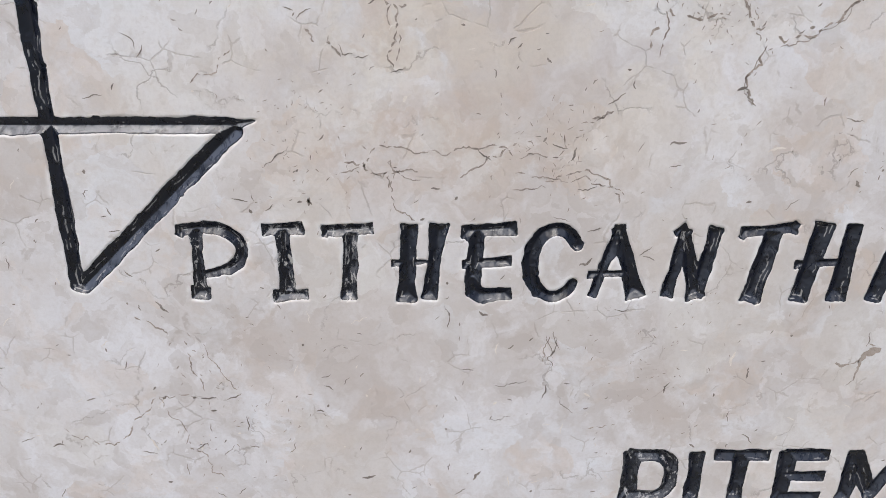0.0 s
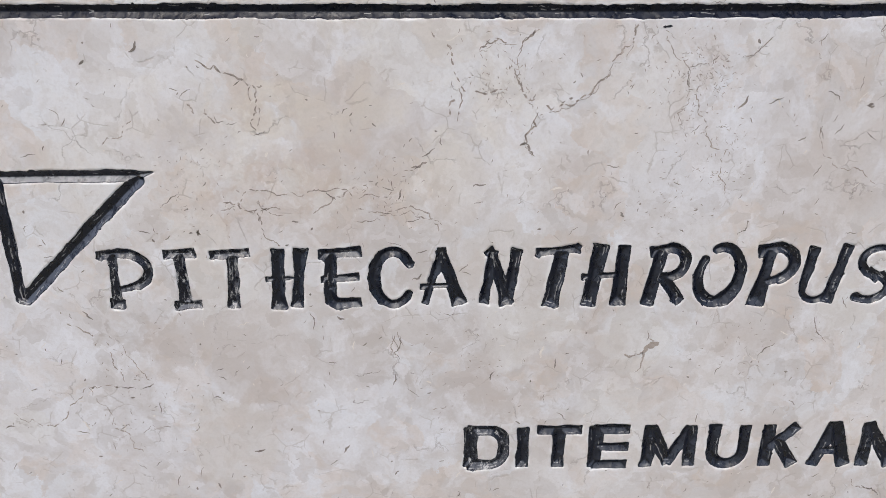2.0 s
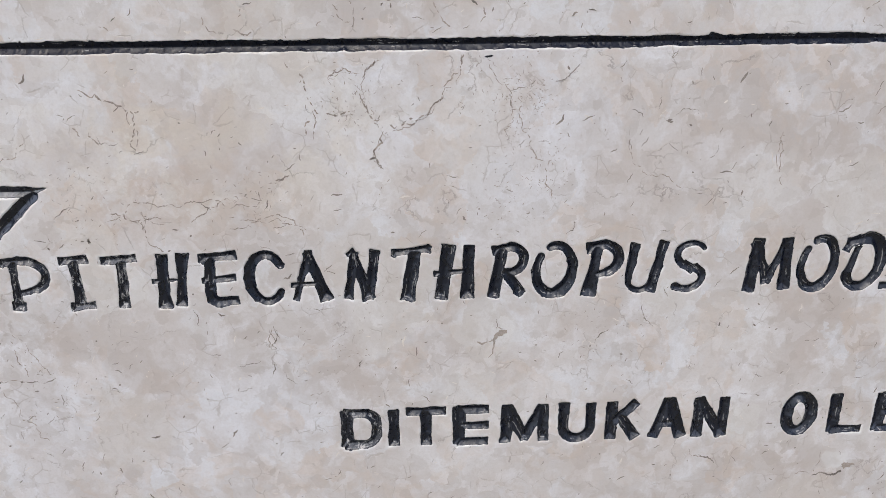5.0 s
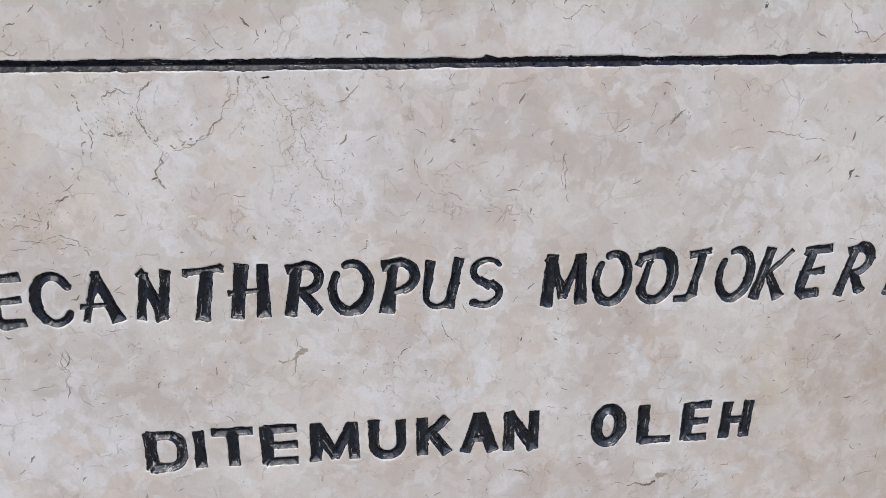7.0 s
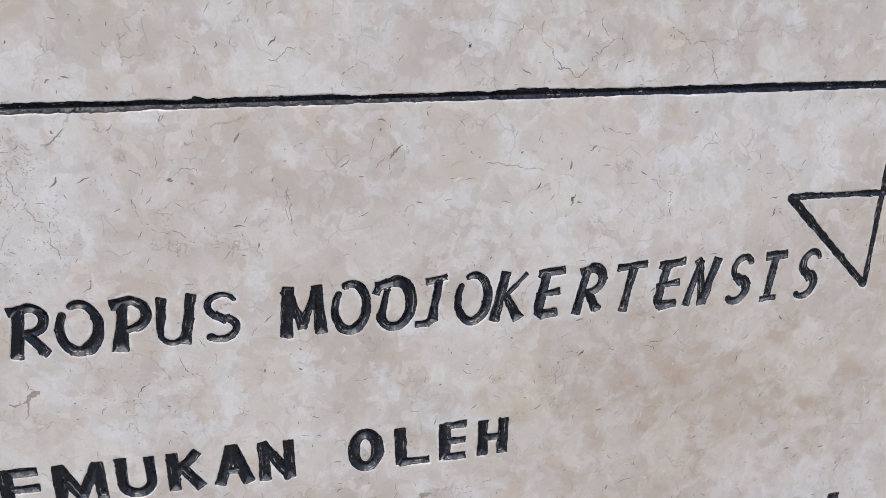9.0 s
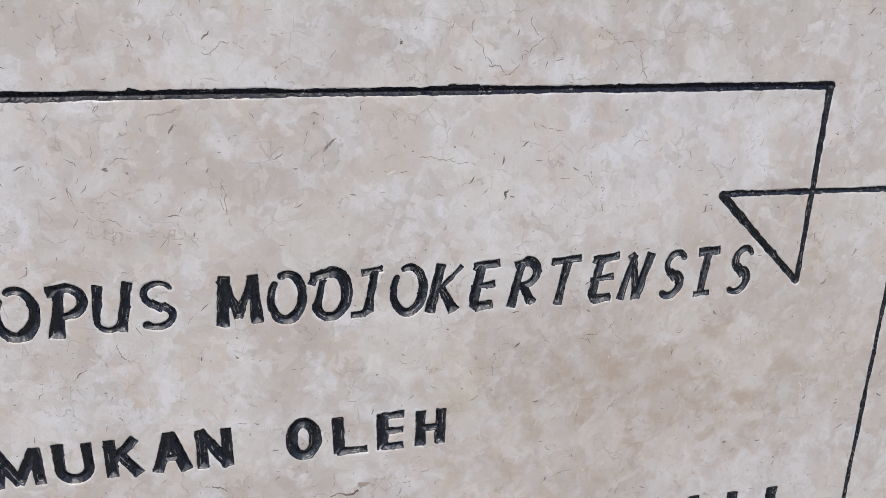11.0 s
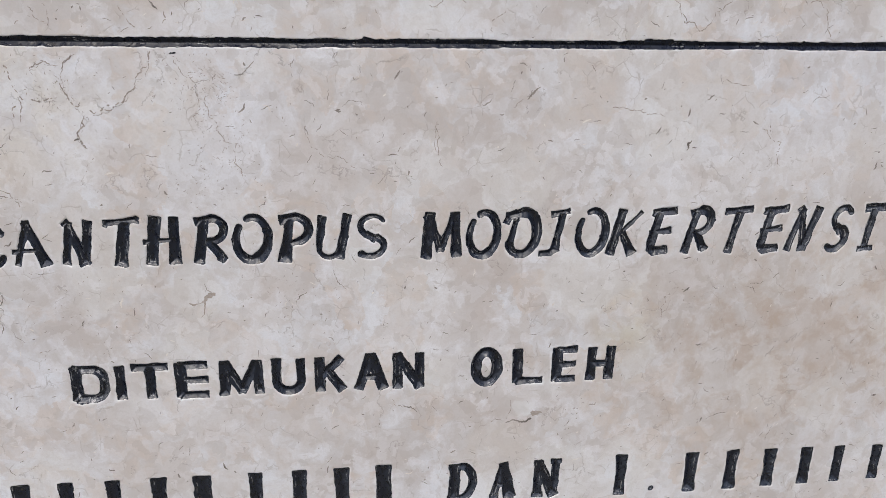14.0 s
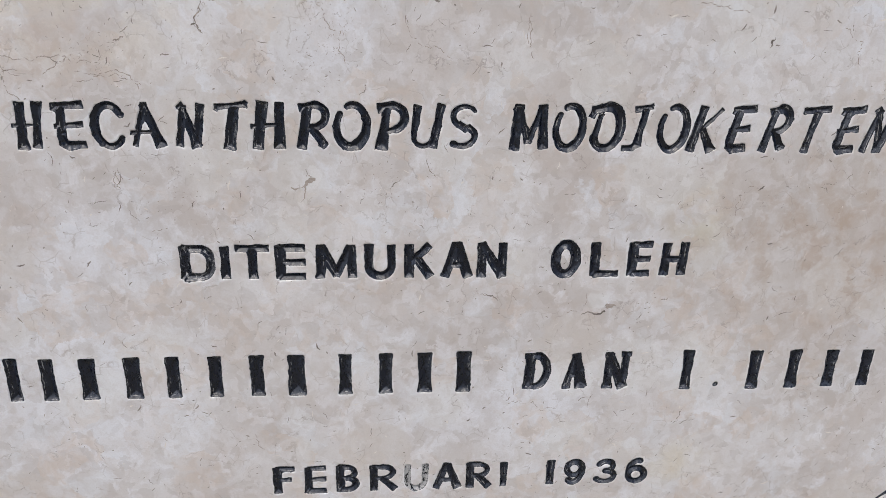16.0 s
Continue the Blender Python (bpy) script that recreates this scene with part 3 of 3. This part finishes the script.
# the untouched face in long strips between the grooves
pad = np.zeros((flat.shape[0], flat.shape[1] + 2), np.int8)
pad[:, 1:-1] = flat
turns = np.diff(pad, axis=1)
k_on, i_on = np.nonzero(turns == 1)
k_off, i_off = np.nonzero(turns == -1)
stone.extend(zip((k_on * NX + i_on).tolist(), (k_on * NX + i_off).tolist(), ((k_on + 1) * NX + i_off).tolist(), ((k_on + 1) * NX + i_on).tolist()))

all_x = np.concatenate([np.tile(xs, NZ), np.array([e[0] for e in extra])])
all_y = np.concatenate([depth.ravel(), np.array([e[1] for e in extra])])
all_wall = np.concatenate([1000 * sunk.ravel(), np.full(len(extra), -1000 * LEVEL)])
all_bruise = np.concatenate([bruise.ravel(), np.full(len(extra), 0.6)])
all_z = np.concatenate([np.repeat(zs, NX), np.array([e[2] for e in extra])])


def packed(faces):
    """The vertices that these faces use, and the faces renumbered."""
    size = [len(f) for f in faces]
    used, back = np.unique(np.concatenate([np.asarray(f) for f in faces]) if len(faces) < 2000 else np.fromiter((v for f in faces for v in f), np.int64), return_inverse=True)
    verts = np.stack([all_x[used], all_y[used], all_z[used]], 1)
    out, at = [], 0
    back = back.tolist()
    for n in size:
        out.append(back[at:at + n])
        at += n
    return verts.tolist(), out, used


slab = tagged(new("memorial_plaque"), "beige veined marble plaque with carved black painted inscription on a wall", "plaque")
slab.location = (0.62, 0.0, SLAB_Z[0])
bpy.context.view_layer.update()
home = slab.matrix_world.inverted()


def on_slab(ob):
    ob.matrix_parent_inverse = home
    return ob


verts, faces, used = packed(stone)
n0 = len(verts)
o = [(SLAB_X[0], SLAB_Z[0]), (SLAB_X[1], SLAB_Z[0]), (SLAB_X[1], SLAB_Z[1]), (SLAB_X[0], SLAB_Z[1])]
g = [(xs[0], zs[0]), (xs[-1], zs[0]), (xs[-1], zs[-1]), (xs[0], zs[-1])]
verts += [(x, 0.0, z) for x, z in o] + [(x, 0.0, z) for x, z in g] + [(x, 0.008, z) for x, z in o]
for n in range(4):
    m = (n + 1) % 4
    faces.append((n0 + n, n0 + m, n0 + 4 + m, n0 + 4 + n))
    faces.append((n0 + m, n0 + n, n0 + 8 + n, n0 + 8 + m))
on_slab(part("face", mesh_from("face", verts, faces, MARBLE, bruise=all_bruise[used].tolist() + [0.0] * 12), slab, "honed beige marble face with veins and chips"))
on_slab(part("body", box_mesh("body", (SLAB_X[0], 0.008, SLAB_Z[0]), (SLAB_X[1], BACK, SLAB_Z[1]), MARBLE), slab))
for n, (name, label, mat) in enumerate(carved):
    if faces_of[n]:
        verts, faces, used = packed(faces_of[n])
        on_slab(part(name, mesh_from(name, verts, faces, mat, True, wall=all_wall[used]), slab, label))

# ---- veins, chips and flecks in the stone ----
VEINS_LEFT = [
    (0.109, 1.358, 0.112, 1.342), (0.112, 1.342, 0.109, 1.328), (0.098, 1.271, 0.110, 1.274),
    (0.110, 1.274, 0.123, 1.269), (0.110, 1.274, 0.107, 1.260), (0.107, 1.260, 0.120, 1.245),
    (0.008, 1.317, 0.022, 1.324), (0.022, 1.324, 0.031, 1.334), (-0.089, 1.116, -0.068, 1.101),
    (-0.068, 1.101, -0.030, 1.136), (-0.030, 1.136, -0.007, 1.135), (-0.030, 1.136, -0.016, 1.100),
    (-0.016, 1.100, 0.003, 1.078), (-0.012, 1.174, -0.003, 1.140), (-0.003, 1.174, 0.017, 1.140),
    (0.080, 1.272, 0.127, 1.284), (0.127, 1.284, 0.168, 1.286), (0.168, 1.286, 0.221, 1.306),
    (0.171, 1.264, 0.199, 1.272), (0.199, 1.272, 0.229, 1.257), (0.197, 1.178, 0.194, 1.160),
    (0.241, 1.355, 0.241, 1.333), (-0.020, 1.177, -0.037, 1.188),
]
CRACKS_NEAR = [
    (0.354, 1.395, 0.352, 1.383, 0.339, 1.369, 0.337, 1.361, 0.327, 1.351, 0.317, 1.344, 0.302, 1.341, 0.287, 1.347, 0.282, 1.356, 0.279, 1.373),
    (0.294, 1.339, 0.286, 1.324, 0.291, 1.311),
    (0.291, 1.393, 0.282, 1.383, 0.279, 1.373),
    (0.254, 1.378, 0.264, 1.384, 0.279, 1.381),
    (0.238, 1.365, 0.243, 1.356, 0.239, 1.347, 0.236, 1.337),
    (0.243, 1.356, 0.259, 1.351, 0.273, 1.352),
    (0.233, 1.383, 0.238, 1.369),
    (0.224, 1.391, 0.225, 1.384),
    (0.331, 1.322, 0.329, 1.310),
    (0.073, 1.372, 0.089, 1.364, 0.105, 1.357, 0.117, 1.355),
    (0.109, 1.356, 0.110, 1.342, 0.106, 1.330, 0.109, 1.326),
    (0.066, 1.344, 0.078, 1.337, 0.083, 1.331),
]
CRACKS_OVER = [
    (0.167, 1.425, 0.168, 1.416, 0.177, 1.410),
    (0.196, 1.429, 0.193, 1.421),
    (0.189, 1.413, 0.202, 1.411),
    (0.260, 1.430, 0.264, 1.421, 0.272, 1.418),
    (0.272, 1.432, 0.275, 1.419, 0.273, 1.409),
    (0.252, 1.419, 0.248, 1.414),
    (0.096, 1.415, 0.106, 1.406),
    (0.332, 1.432, 0.339, 1.419, 0.351, 1.411),
    (0.369, 1.429, 0.365, 1.416),
    (0.143, 1.270, 0.152, 1.276, 0.164, 1.282, 0.183, 1.291),
    (0.172, 1.273, 0.189, 1.271, 0.209, 1.272, 0.232, 1.260),
    (0.078, 1.274, 0.093, 1.278, 0.103, 1.270, 0.107, 1.279, 0.110, 1.273, 0.123, 1.273),
    (0.110, 1.273, 0.106, 1.264),
    (0.210, 1.302, 0.221, 1.306),
]
CRACKS_MIDDLE = [
    (0.374, 1.389, 0.379, 1.377, 0.386, 1.373, 0.392, 1.353, 0.386, 1.339, 0.392, 1.321),
    (0.400, 1.358, 0.407, 1.324, 0.422, 1.314, 0.424, 1.280),
    (0.423, 1.374, 0.441, 1.386),
    (0.487, 1.331, 0.488, 1.313, 0.501, 1.302, 0.533, 1.289),
    (0.605, 1.331, 0.609, 1.308, 0.613, 1.292),
    (0.606, 1.332, 0.612, 1.333),
    (0.648, 1.352, 0.660, 1.361),
    (0.473, 1.389, 0.475, 1.382),
    (0.512, 1.391, 0.516, 1.396),
]
VEINS_TOP = [
    (0.827, 1.468, 0.826, 1.451), (0.826, 1.451, 0.838, 1.433), (0.838, 1.433, 0.858, 1.420),
    (0.940, 1.472, 0.965, 1.447), (0.965, 1.447, 0.995, 1.417), (0.880, 1.473, 0.872, 1.438),
    (0.872, 1.438, 0.858, 1.420), (0.531, 1.455, 0.544, 1.447), (0.544, 1.447, 0.552, 1.430),
    (0.598, 1.438, 0.615, 1.447), (0.615, 1.447, 0.632, 1.441), (0.657, 1.415, 0.669, 1.436),
    (0.679, 1.348, 0.692, 1.358), (0.692, 1.358, 0.703, 1.369), (0.937, 1.328, 0.960, 1.314),
    (0.960, 1.314, 0.959, 1.291), (0.778, 1.348, 0.832, 1.340), (0.886, 1.372, 0.917, 1.370),
    (0.607, 1.335, 0.607, 1.303),
]
VEINS_LOW = [
    (0.563, 1.046, 0.589, 1.032), (0.312, 0.868, 0.324, 0.835), (0.224, 1.113, 0.244, 1.117),
    (0.231, 1.025, 0.245, 1.031), (0.608, 0.893, 0.668, 0.886), (0.853, 1.127, 0.875, 1.158),
    (0.691, 1.037, 0.692, 1.026, 0.688, 1.014), (0.670, 1.012, 0.687, 1.010), (0.771, 1.029, 0.788, 1.029),
    (0.761, 1.022, 0.767, 1.025), (0.385, 1.173, 0.391, 1.171), (0.381, 1.148, 0.377, 1.144),
]


def ribbon(path, half, y=-0.00012):
    """A thin wandering strip along path, with half widths."""
    verts, faces = [], []
    for i, (x, z) in enumerate(path):
        a, b = path[max(i - 1, 0)], path[min(i + 1, len(path) - 1)]
        dx, dz = b[0] - a[0], b[1] - a[1]
        d = math.hypot(dx, dz) or 1.0
        w = half[i]
        verts += [(x - dz / d * w, y, z + dx / d * w), (x + dz / d * w, y, z - dx / d * w)]
        if i:
            faces.append((2 * i - 2, 2 * i - 1, 2 * i + 1, 2 * i))
    return verts, faces


def free(x, z):
    i, k = int((x - GX[0]) / STEP), int((z - GZ[0]) / STEP)
    return not (0 <= i < NX and 0 <= k < NZ) or field[k, i] > 0.0008


def wander(x0, z0, x1, z1, sway, r):
    """A jagged path between two places by halving and shifting."""
    pts = [(x0, z0), (x1, z1)]
    while math.hypot(pts[1][0] - pts[0][0], pts[1][1] - pts[0][1]) > 0.0016:
        out = [pts[0]]
        for a, b in zip(pts, pts[1:]):
            dx, dz = b[0] - a[0], b[1] - a[1]
            s = r.gauss(0, sway)
            out += [((a[0] + b[0]) / 2 - dz * s, (a[1] + b[1]) / 2 + dx * s), b]
        pts = out
    return pts


def vein(path, wide, mat, r):
    """A broken hairline through the places of path: x, z, x, z and so on."""
    pts = []
    for n in range(0, len(path) - 2, 2):
        pts += wander(*path[n:n + 4], 0.13, r)
    verts, faces = [], []
    run, half = [], []
    for i, (x, z) in enumerate(pts):
        if free(x, z) and r.random() > 0.16:
            run.append((x, z))
            half.append(wide * r.uniform(0.4, 1.15))
        if (not free(x, z) or i == len(pts) - 1 or r.random() < 0.12) and run:
            if len(run) > 2:
                half[0] = half[-1] = wide * 0.12
                v, f = ribbon(run, half)
                faces += [tuple(n + len(verts) for n in q) for q in f]
                verts += v
            run, half = [], []
    if faces:
        on_slab(part("vein", mesh_from("vein", verts, faces, mat), slab, "thin brown-grey mineral vein"))


dice = random.Random(11)
for group, wide in ((VEINS_LEFT, .00042), (CRACKS_NEAR, .00062), (CRACKS_OVER, .00050), (CRACKS_MIDDLE, .00036), (VEINS_TOP, .00046), (VEINS_LOW, .00046)):
    for path in group:
        vein(path, wide * dice.uniform(0.8, 1.2), VEIN, dice)
for path in CRACKS_NEAR[:4]:
    vein([v + dice.gauss(0, 0.0011) for v in path], .00030, VEIN, dice)


def blotch(path, half, label, mat=None):
    """A flat brown-grey scar in the stone, with a ragged outline."""
    pts, wide = [], []
    for n in range(0, len(path) - 2, 2):
        run = wander(*path[n:n + 4], 0.10, dice)
        for i, p in enumerate(run[:-1] if n + 4 < len(path) else run):
            f = (n / 2 + i / (len(run) - 1)) / (len(path) / 2 - 1) * (len(half) - 1)
            k = min(int(f), len(half) - 2)
            pts.append(p)
            wide.append((half[k] + (half[k + 1] - half[k]) * (f - k)) * dice.uniform(0.8, 1.2))
    v, f = ribbon(pts, wide, -0.00018)
    on_slab(part("scar", mesh_from("scar", v, f, mat or SCAR), slab, label))


blotch((.393, 1.1685, .388, 1.168, .384, 1.166, .382, 1.157, .381, 1.148), (.0012, .0024, .0016, .0008, .0004), "small hooked brown-grey scar in the marble")
blotch((.368, 1.160, .372, 1.158, .377, 1.1595, .382, 1.161), (.0006, .0010, .0001, .0008), "small brown-grey scar in the marble")
blotch((.687, 1.010, .704, 1.010, .715, 1.014), (.0004, .0010, .0012), "dark lower edge of a chipped oval in the marble", FLECK)
blotch((.7155, 1.0185, .720, 1.0200, .727, 1.0200), (.0032, .0026, .0003), "small brown-grey scar in the marble")


def chip(x, z, length, wide, turn, name="chip", mat=None, sway=0.12):
    """A small sunken-looking mark of dark stone, pointed at both ends."""
    dx, dz = math.cos(radians(turn)) * length / 2, math.sin(radians(turn)) * length / 2
    pts = wander(x - dx, z - dz, x + dx, z + dz, sway, dice)
    half = [wide * (0.25 + 0.75 * math.sin(math.pi * i / (len(pts) - 1))) * dice.uniform(0.35, 1.1) for i in range(len(pts))]
    v, f = ribbon(pts, half, -0.00016)
    on_slab(part(name, mesh_from(name, v, f, mat or FLECK), slab, "small dark chip in the stone"))


chip(.3733, 1.3934, .0065, .0011, 5, mat=PAINT, sway=0.03)
chip(.1843, 1.3434, .0016, .0008, 0, mat=PAINT)
CHIPS_A = [
    (0.5136, 1.3941, 0.0080, 0.00044, 56), (0.4040, 1.4087, 0.0103, 0.00025, 13), (0.3958, 1.3697, 0.0119, 0.00032, 14),
    (0.4323, 1.3786, 0.0176, 0.00025, 24), (0.4746, 1.3760, 0.0044, 0.00026, -56), (0.5297, 1.3732, 0.0040, 0.00040, -55),
    (0.5155, 1.3439, 0.0044, 0.00066, 9), (0.4931, 1.3360, 0.0055, 0.00025, 62), (0.4861, 1.3263, 0.0091, 0.00027, -76),
    (0.4173, 1.3301, 0.0084, 0.00025, 0), (0.4000, 1.3286, 0.0086, 0.00025, 39), (0.3907, 1.3604, 0.0110, 0.00034, -79),
    (0.5059, 1.3589, 0.0110, 0.00025, 84), (0.4360, 1.3344, 0.0040, 0.00034, -58), (0.5281, 1.3487, 0.0186, 0.00025, 4),
    (0.4409, 1.3863, 0.0045, 0.00025, 44), (0.4747, 1.3874, 0.0073, 0.00025, 45), (0.5460, 1.3766, 0.0039, 0.00033, -68),
    (0.4891, 1.3503, 0.0110, 0.00034, -33),
]
CHIPS_B = [
    (0.3167, 1.1527, 0.0082, 0.00056, 86), (0.2698, 1.1428, 0.0079, 0.00054, 69), 
    (0.1976, 1.1702, 0.0150, 0.00028, -72), (0.1768, 1.1463, 0.0200, 0.00025, 11),
    (0.1712, 1.1215, 0.0119, 0.00025, 11), (0.2099, 1.1308, 0.0156, 0.00025, -51), (0.0856, 1.3346, 0.0081, 0.00025, -34),
    (0.0475, 1.2802, 0.0183, 0.00031, 39), (0.0724, 1.3141, 0.0029, 0.00044, 39), (0.0460, 1.1000, 0.0089, 0.00030, 61),
    (0.0081, 1.0979, 0.0097, 0.00030, 51), (0.1377, 1.1888, 0.0144, 0.00036, -80), (0.3562, 1.2691, 0.0048, 0.00069, -51),
    (0.2895, 1.3146, 0.0124, 0.00062, -52), (-0.0367, 1.2147, 0.0060, 0.00045, -46), (0.5820, 1.0335, 0.0189, 0.00067, -32),
    (0.7552, 1.0059, 0.0107, 0.00050, 66),
]
CHIPS_C = [
    (0.7092, 0.8950, 0.0193, 0.00037, 77), (0.8227, 0.8699, 0.0245, 0.00036, 63), (0.8349, 0.8612, 0.0209, 0.00035, 20),
    (0.9323, 1.0046, 0.0265, 0.00033, 20), 
    (0.9996, 0.9765, 0.0205, 0.00034, 71), (0.4416, 1.2589, 0.0110, 0.00041, 59),
    (0.1999, 1.1686, 0.0227, 0.00043, -87), (0.4750, 1.1616, 0.0177, 0.00044, 50),
    (0.5128, 1.1795, 0.0241, 0.00036, -59), (0.6992, 1.3611, 0.0171, 0.00095, 46), (0.8609, 1.3119, 0.0112, 0.00102, 71),
    (0.5143, 1.3451, 0.0051, 0.00085, 8), (0.9949, 1.3572, 0.0215, 0.00027, 27), (1.1260, 1.0197, 0.0066, 0.00132, 13),
    (1.1971, 0.9847, 0.0171, 0.00049, 66),
]
CHIPS_D = [
    (0.9574, 1.1639, 0.0175, 0.00035, 15), (0.8770, 1.1580, 0.0088, 0.00083, 38),
]
for x, z, length, wide, turn in CHIPS_A + CHIPS_B + CHIPS_C + CHIPS_D:
    chip(x, z, length, 1.25 * wide, turn)

# many little flecks, far too many to count
GRITTY = [(.40, 1.362, .014), (.418, 1.315, .018), (.27, 1.362, .014), (.40, 1.285, .022), (.47, 1.17, .022), (.19, 1.283, .016), (.26, 1.16, .03), (.02, 1.13, .03), (.395, 1.37, .02), (.30, 1.30, .05), (.06, 1.29, .02)]
verts, faces, pale_v, pale_f = [], [], [], []
for n in range(2800):
    x, z = dice.uniform(GX[0], GX[1]), dice.uniform(GZ[0], GZ[1])
    size = dice.uniform(0.0012, 0.0035) if dice.random() < 0.65 else dice.uniform(0.0035, 0.0105)
    turn = radians(dice.gauss(35, 45))
    p = wander(x, z, x + size * math.cos(turn), z + size * math.sin(turn), 0.09, dice)
    if len(p) < 3:
        p = [p[0], ((p[0][0] + p[1][0]) / 2, (p[0][1] + p[1][1]) / 2), p[1]]
    if all(free(*q) for q in p):
        w = dice.uniform(0.0002, 0.0004) if dice.random() < 0.75 else dice.uniform(0.0004, 0.0009)
        v, f = ribbon(p, [w * (0.3 + 0.7 * math.sin(math.pi * i / (len(p) - 1))) for i in range(len(p))], -0.00014)
        bright = dice.random() < 0.24
        vs, fs = (pale_v, pale_f) if bright else (verts, faces)
        fs += [tuple(k + len(vs) for k in q) for q in f]
        vs += v
grit_v, grit_f = [], []
for n in range(900):
    cx, cz, spread = dice.choice(GRITTY)
    x, z, turn = dice.gauss(cx, spread), dice.gauss(cz, spread), dice.uniform(0, math.pi)
    size = dice.uniform(0.0009, 0.0030)
    p = [(x + size * f * math.cos(turn) + dice.gauss(0, 0.0002), z + size * f * math.sin(turn) + dice.gauss(0, 0.0002)) for f in (0, 0.5, 1)]
    if all(free(*q) for q in p):
        w = dice.uniform(0.00012, 0.00032)
        v, f = ribbon(p, (0.3 * w, w, 0.3 * w), -0.00013)
        grit_f += [tuple(k + len(grit_v) for k in q) for q in f]
        grit_v += v
tagged(on_slab(part("stone_grit", mesh_from("stone_grit", grit_v, grit_f, VEIN), slab, "fine brown grit gathered round the cracks")), kind="stuff")
tagged(on_slab(part("stone_speckle", mesh_from("stone_speckle", verts, faces, FLECK), slab, "scattered grey-brown flecks in the marble")), kind="stuff")
tagged(on_slab(part("pale_speckle", mesh_from("pale_speckle", pale_v, pale_f, PALE), slab, "scattered pale scratches in the marble")), kind="stuff")
